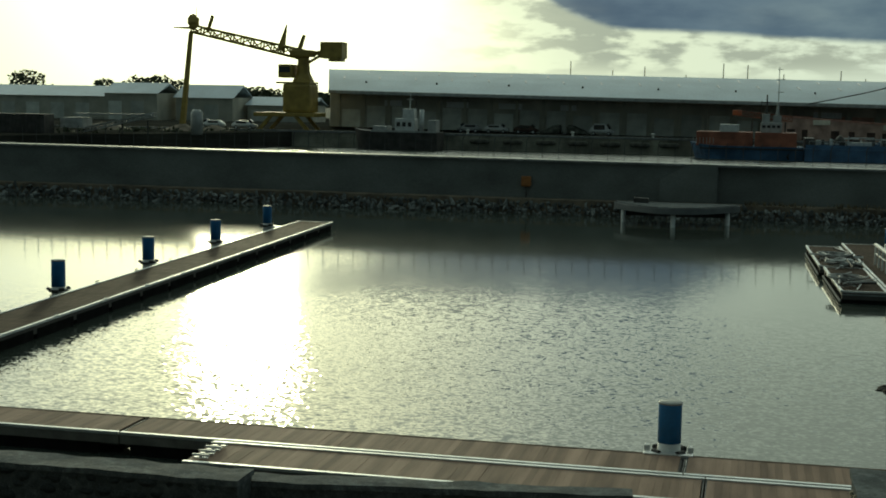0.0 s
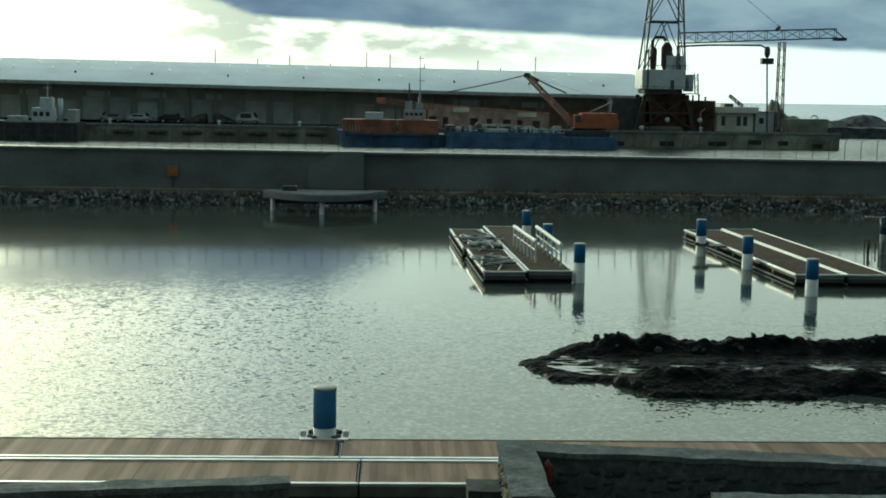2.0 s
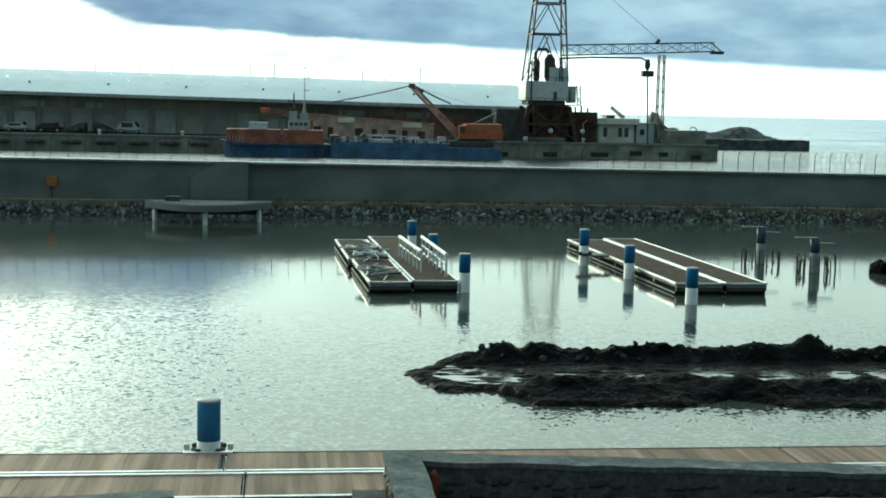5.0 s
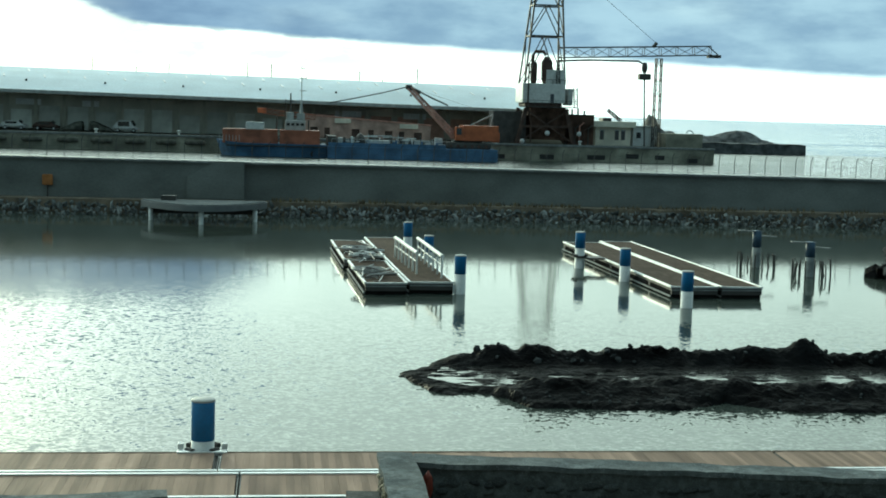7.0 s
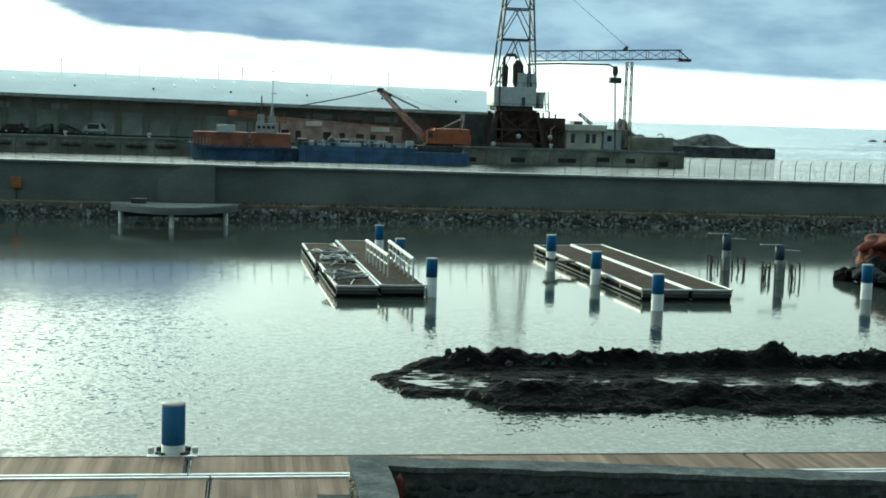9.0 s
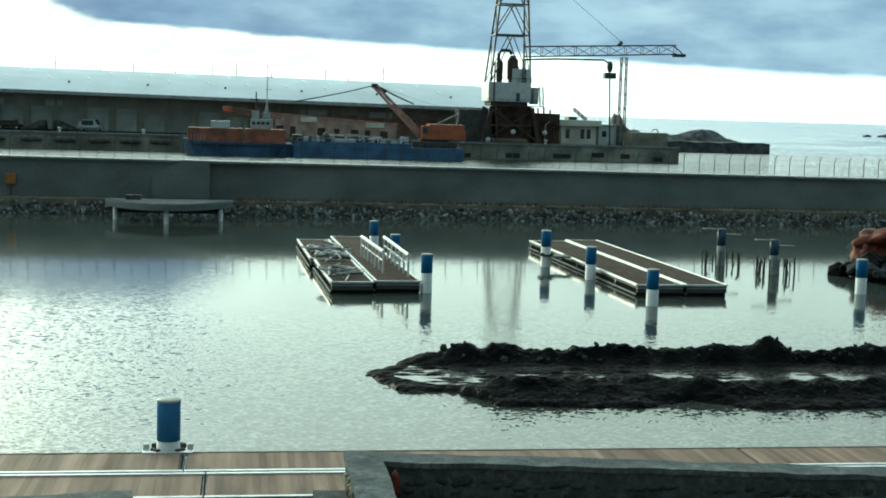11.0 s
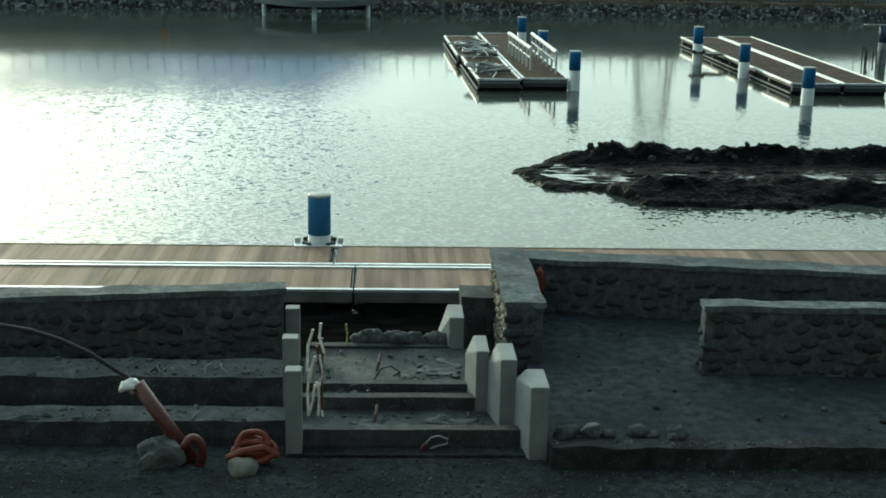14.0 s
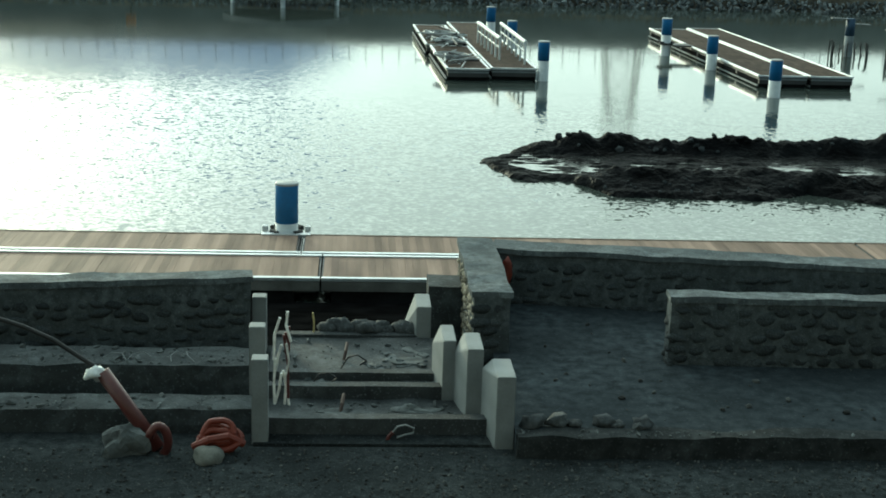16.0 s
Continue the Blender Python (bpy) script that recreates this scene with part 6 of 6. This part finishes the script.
def build_tree(x, y, z, h, r, seed):
    t = thing("tree", "dark broad-crowned tree against the bright sky", "tree", pose(x, y, z), "far trees")
    rng = random.Random(seed)
    bm = bmesh.new()
    bm_beam(bm, (0, 0, -0.3), (0.1, 0, h * 0.55), 0.32, 8, 0.18)
    for k in range(5):
        a = rng.uniform(0, 6.28)
        bm_beam(bm, (0.1, 0, h * rng.uniform(0.4, 0.55)), (math.cos(a) * r * 0.7, math.sin(a) * r * 0.7, h * rng.uniform(0.65, 0.85)), 0.14, 6, 0.05)
    part("trunk", bm, M_trunk, t)
    c = bmesh.new()
    for k in range(420):
        a, q, e = rng.uniform(0, 6.28), math.sqrt(rng.random()), rng.uniform(-1, 1)
        p = Vector((math.cos(a) * q * r, math.sin(a) * q * r, h * 0.72 + e * h * 0.26 * math.sqrt(max(0, 1 - q * q * 0.8))))
        s = rng.uniform(0.35, 0.8) * (0.45 + 0.14 * r)
        vs = [c.verts.new(p + Vector((rng.uniform(-1, 1), rng.uniform(-1, 1), rng.uniform(-0.8, 0.8))) * s) for _ in range(4)]
        for f in ((0, 1, 2), (0, 2, 3), (0, 3, 1), (1, 3, 2)):
            c.faces.new([vs[i] for i in f])
    tagged(part("crown", c, M_leaf, t), kind="stuff")


def build_left_distance():
    pitched_shed(-182, -148, 296, 312, 2.5, 8.0, 10.4, M_roof, "long low yard shed with pale roof")
    pitched_shed(-146, -133, 292, 304, 2.5, 8.8, 11.2, M_roof, "low yard shed with grey roof and dark eave")
    pitched_shed(-131, -117, 298, 310, 2.5, 8.0, 11.0, M_roof, "pale yard shed beside the crane")
    pitched_shed(-116, -100, 305, 315, 2.5, 6.5, 8.4, M_roof, "small far yard shed")
    rng = random.Random(44)
    for k in range(34):
        x = -225 + k * 4.1 + rng.uniform(-2, 2)
        build_tree(x, 335 + rng.uniform(-8, 12), 2.4, rng.uniform(7.0, 8.8), rng.uniform(3.2, 5.0), k)
    for x, h, r in ((-188, 12.4, 4.6), (-166, 10.6, 2.8), (-157, 11.2, 3.6), (-151, 11.6, 4.4), (-146, 10.6, 3.4)):
        build_tree(x, 332, 2.4, h, r, int(-x))
    # land rising behind
    bm = bmesh.new()
    n = 60
    rows = []
    for j, y in enumerate((380, 430, 520, 700)):
        rows.append([bm.verts.new((-900 + 14.2 * i, y, 2.0 + (0, 6.5, 9, 10)[j] * (0.75 + 0.5 * noise.noise(Vector((i * 0.16, j, 0)))) * min(1, max(0, (n - i) / 6)))) for i in range(n + 1)])
    for a, b in zip(rows, rows[1:]):
        for i in range(n):
            bm.faces.new((a[i], a[i + 1], b[i + 1], b[i]))
    setting("land_rise", bm, M_hill, "low dull scrub-covered land behind the harbour", "backdrop", True)
    # yard gear nearer the channel
    t = thing("site_container", "dark steel storage container in the yard", "container", pose(-107, 178, 2.45))
    part("body", box(-12, 8.6, 0, 3, 0, 2.75, 0.05), M_steel, t)
    for k in range(34):
        part("corrugation", box(-11.8 + k * 0.6, -11.5 + k * 0.6, -0.06, 0.0, 0.15, 2.6), M_steel, t)
    h = thing("aggregate_plant", "grey conveyor frame and hopper in the yard", "machine", pose(-98, 182, 2.45))
    part("hopper", prism([(0, 0), (3.5, 0), (3.5, 3), (0, 3)], 0.8, 2.3), M_grey, h)
    part("belt", lattice((3, 1.5, 0.5), (14, 1.5, 2.9), 1.2, 0.5, 1.2, 0.5, 10, 0.1, 0.06), M_grey, h, "inclined belt conveyor")
    part("belt", box(1.5, 13.8, 0.8, 2.2, 2.75, 2.95), M_grey, h)
    for x in (0.3, 3.2, 9, 13):
        part("leg", beam((x, 1.5, 0), (x, 1.5, 1.9), 0.12, 6), M_steel, h)
    st = thing("storage_silo", "small pale storage tank in the yard", "tank", pose(-80.2, 190, 2.45))
    part("tank", lathe([(0.9, 0), (0.9, 3.2), (0.5, 3.7)], 18), M_grey, st, "", True)


def build_yard_scrub():
    """Low dark scrub and spoil along the edge of the yard and the channel bank."""
    rng = random.Random(91)
    bush = bmesh.new()
    for k in range(150):
        cx, cy = rng.uniform(-150, -76), rng.uniform(140, 221)
        if cx > -112 + (cy - 130) * 0.36 + 2:
            continue
        r = rng.uniform(0.5, 1.7)
        for i in range(26):
            a, q = rng.uniform(0, 6.28), math.sqrt(rng.random())
            c = Vector((cx + math.cos(a) * q * r * 1.5, cy + math.sin(a) * q * r, 2.4 + rng.uniform(0, 0.8) * r * (1 - q * 0.6)))
            s = rng.uniform(0.15, 0.4)
            vs = [bush.verts.new(c + Vector((rng.uniform(-1, 1), rng.uniform(-1, 1), rng.uniform(-0.8, 0.8))) * s) for _ in range(4)]
            for f in ((0, 1, 2), (0, 2, 3), (0, 3, 1), (1, 3, 2)):
                bush.faces.new([vs[j] for j in f])
    tagged(part("yard_scrub", bush, M_leaf), "low dark scrub growing over the yard edge", "scrub", kind="stuff")
    for k, (x, y, r, h) in enumerate(((-118, 200, 6, 1.8), (-104, 208, 5, 1.4), (-92, 212, 4, 1.2), (-88, 216, 3.5, 1.0), (-128, 175, 7, 1.6))):
        g = bmesh.new()
        rings = [[g.verts.new((x + r * t * math.cos(a) * (1 + 0.2 * noise.noise(Vector((a, k, 0)))), y + r * 0.6 * t * math.sin(a), 2.4 + h * (1 - t) * (1 + 0.4 * noise.noise(Vector((a * 2, t * 3, k)))))) for a in [i * math.pi / 10 for i in range(20)]] for t in (1.0, 0.7, 0.4, 0.12)]
        for a, b in zip(rings, rings[1:]):
            for i in range(20):
                g.faces.new((a[i], a[(i + 1) % 20], b[(i + 1) % 20], b[i]))
        g.faces.new(rings[-1])
        tagged(part("spoil_mound", g, M_mud_ground, None, "", True), "low brown heap of spoil in the yard", "heap", "spoil heaps")


def car(x, y, z, turn, paint, label, van=False):
    c = thing("car", label, "car", pose(x, y, z, 0, 0, turn), "parked cars")
    top = 1.45 if not van else 1.95
    prof = [(-2.1, 0.35), (2.1, 0.35), (2.15, 0.75), (1.35, 0.92), (0.75, top - 0.03), (-1.2, top), (-1.95, 0.98), (-2.15, 0.8)]
    body = side_prism(prof, -0.85, 0.85)
    bmesh.ops.bevel(body, geom=body.edges[:], offset=0.06, segments=2, affect="EDGES")
    part("body", body, paint, c, "", True)
    part("windscreen", beam((0.80, 0, top - 0.12), (1.32, 0, 0.98), 0.6, 4), M_glass, c)
    for s in (-0.87, 0.87):
        part("side_window", box(-1.3, 0.6, s - 0.02, s + 0.02, 0.98, top - 0.14, 0.01), M_glass, c)
    for wx in (-1.3, 1.3):
        for s in (-0.8, 0.8):
            w = part("wheel", beam((0, -0.1, 0), (0, 0.1, 0), 0.32, 16), M_black, c, "", False, pose(wx, s, 0.32))
            part("rim", beam((0, -0.11, 0), (0, 0.11, 0), 0.18, 12), M_alu, w)


def build_cars():
    for x, y, turn, m, lab, van in ((-25.2, 236, 0, M_white, "white van parked before the shed", True), (-48.6, 236.5, 180, M_grey, "pale car parked before the shed", False), (-43.6, 236.2, 0, M_white, "white car parked before the shed", False),
                                    (-38.3, 236, 0, M_rust, "dark red-brown car parked before the shed", False), (-86, 224.8, 0, M_white, "white car beside the yellow crane", False),
                                    (-92, 225, 180, M_white, "white car beside the yellow crane", False), (-125, 215, 30, M_white, "white car in the yard", True)):
        car(x, y, 2.62 if x > -77 or y > 222.2 else 2.45, turn, m, lab, van)


def build_net_heaps():
    for k, (x0, x1) in enumerate(((-36.2, -32.2), (-27.0, -31.0))):
        d = (x1 - x0) / 4
        h = thing("net_heap", "sloping dark heap of fishing nets before the shed", "heap", None, "net heaps")
        bm = side_prism([(x0, 2.6), (x0 + d, 3.3), (x0 + 2 * d, 3.7), (x0 + 3 * d, 4.0), (x0 + 3.6 * d, 4.4), (x1, 4.2), (x1, 2.6)], 233.6, 236.8)
        bmesh.ops.bevel(bm, geom=bm.edges[:], offset=0.18, segments=2, affect="EDGES")
        for v in bm.verts:
            v.co += Vector((0, noise.noise(v.co * 0.9 + Vector((k, 0, 0))), max(0, v.co.z - 2.7) * 0.12 * noise.noise(v.co * 1.7))) * 0.6
        part("nets", bm, M_nets, h, "", True)


def build_pilot_boat():
    b = thing("pilot_boat", "small workboat with white wheelhouse, moored at the quay", "boat")
    part("hull", hull(-64, -49.5, 215, 220.6, -0.8, 2.9, 0.8, 0.5), M_steel, b, "dark hull")
    part("bulwark", box(-60.5, -49.6, 214.9, 215.1, 2.85, 3.15), M_grey, b, "pale bulwark")
    w = part("wheelhouse", box(-56.8, -53.6, 216.2, 219, 2.9, 5.1, 0.12), M_white, b, "white wheelhouse")
    part("bridge", box(-55.6, -53.7, 216.5, 218.6, 5.1, 6.7, 0.12), M_white, b, "white bridge")
    for k in range(3):
        part("window", box(-56.5 + k * 0.95, -55.9 + k * 0.95, 216.14, 216.22, 3.8, 4.5), M_glass, w)
    part("mast", beam((-54.6, 217.5, 6.7), (-54.5, 217.5, 9.6), 0.08, 8, 0.05), M_white, b)
    part("crosstree", beam((-55.2, 217.5, 8.2), (-54, 217.5, 8.2), 0.05, 6), M_white, b)
    part("funnel", lathe([(0.4, 2.9), (0.38, 6.6)], 14), M_white, b, "white funnel", True, pose(-52.6, 217.5, 0))
    part("winch", box(-51.2, -49.9, 216, 219, 2.9, 4.9, 0.1), M_grey, b)
    part("deck_gear", box(-60.5, -58, 216, 219, 2.9, 3.8, 0.1), M_grey, b)


def build_right_bank():
    bm = bmesh.new()
    n, m = 50, 34
    rows = []
    for j in range(m + 1):
        row = []
        for i in range(n + 1):
            x, y = 28.5 + 24 * i / n, 59.5 + 22 * j / m
            d = min((x - 30.3 - 0.45 * max(0.0, y - 65) - 0.5 * noise.noise(Vector((0, y * 0.6, 3)))), (y - 61 - 0.05 * (x - 30)) * 0.8, 81 - y)
            h = -0.5 + 1.9 * (1 - math.exp(-max(0, d + 0.25) / 1.6)) + 0.35 * noise.noise(Vector((x * 0.8, y * 0.8, 0))) * min(1, max(0, d)) + 0.15 * noise.noise(Vector((x * 2.5, y * 2.5, 4)))
            row.append(bm.verts.new((x, y, h)))
        rows.append(row)
    for j in range(m):
        for i in range(n):
            bm.faces.new((rows[j][i], rows[j][i + 1], rows[j + 1][i + 1], rows[j + 1][i]))
    setting("mud_shore", bm, M_mud, "dark tipped shore of mud and rock", "shore", True)
    rng = random.Random(77)
    for k in range(14):
        s = rng.uniform(0.3, 0.6)
        tagged(part("boulder", lump(s * 1.3, s, s * 0.8, 0.3, k + 80, 1), M_basalt, None, "", False, pose(rng.uniform(30.4, 31.4), rng.uniform(62, 66.5), 0.15 + rng.uniform(0, 0.4))), "dark boulder on the tipped shore", "rock", "shore boulders")
    e = thing("covered_machine", "machine under a dull orange tarpaulin on the tipped shore", "tarpaulin", pose(33.15, 66.9, 0.68))
    part("cover", chipped(lump(1.35, 1.0, 0.85, 0.42, 5, 4), 0.09), M_tarp, e, "sagging orange sheet", True, pose(-0.1, 0, 0.75))
    part("cover", chipped(lump(1.2, 0.9, 0.7, 0.45, 9, 4), 0.09), M_tarp, e, "sagging orange sheet", True, pose(1.0, -0.3, 0.25))
    part("cover", lump(0.6, 0.6, 0.6, 0.5, 12, 3), M_tarp, e, "", True, pose(-0.9, -0.2, 0.25))
    part("arm", beam((1.0, -0.8, 0.7), (2.4, -0.9, 1.0), 0.09, 6), M_grey, e, "grey steel arm")
    part("arm", beam((1.0, -0.8, 0.7), (1.1, -0.9, 1.35), 0.08, 6), M_grey, e, "grey steel arm")
    part("arm", beam((1.1, -0.9, 1.35), (2.6, -0.9, 1.45), 0.06, 6), M_grey, e, "grey steel arm")
    rng = random.Random(8)
    for i in range(7):
        s = rng.uniform(0.45, 0.8)
        tagged(part("boulder", lump(s * 1.2, s, s * 0.8, 0.35, i + 140, 1), M_mud, None, "", False, pose(30.2 + i * 0.28, 64.0 + rng.uniform(-0.5, 1.6), 0.25 + 0.09 * i)), "large wet black boulder on the tipped shore", "rock", "shore boulders")
    o = thing("tarpaulin_heap", "orange tarpaulin thrown over a heap on the mud bank", "tarpaulin", pose(22.5, 41.2, 0.35))
    part("sheet", lump(0.9, 0.6, 0.5, 0.4, 14, 3), M_tarp, o, "", True)
    k = thing("moored_skiff", "dark green open boat with a pale gunwale, by the bank", "boat", pose(7.2, 0.6, 0.0))
    part("hull", hull(36.2, 43.0, 86.5, 89.0, -0.3, 0.85, 0.8, 0.25), M_skiff, k, "dark green hull")
    part("gunwale", tube([(36.4, 87.7, 1.12), (37.2, 86.9, 1.03), (38.2, 86.55, 0.92), (39.4, 86.5, 0.88), (43.0, 86.5, 0.88)], 0.06, 6), M_conc_lt, k, "pale gunwale")
    b = thing("life_ring_box", "faded orange life-ring box fixed to the breakwater wall", "box", pose(-16.0, 99.05, 2.15))
    part("case", box(-0.36, 0.36, -0.15, 0.15, -0.38, 0.38, 0.08), M_buoy, b)
    part("post", beam((0, 0.05, -1.2), (0, 0.05, -0.42), 0.05, 6), M_steel, b)


for build in (build_ships, build_loader_tower, build_quay_end, build_low_store, build_slewing_crane, build_left_distance, build_yard_scrub, build_cars, build_net_heaps, build_pilot_boat, build_right_bank):
    build()


# ---- build ----
build_water()
build_sea_wall()
build_riprap()
build_platform()
build_far_quay()
build_islet()
build_shed()
build_main_pontoons()
build_piles()
build_fingers()
build_pontoon_group_left()
build_gangways()
build_gear()
build_pontoon_right()
build_dolphins()
build_spit()
build_near_ground()
build_terrace_walls()
build_stair()
build_posts()
build_site_clutter()
build_beam_crumbs()
build_unseen_house()
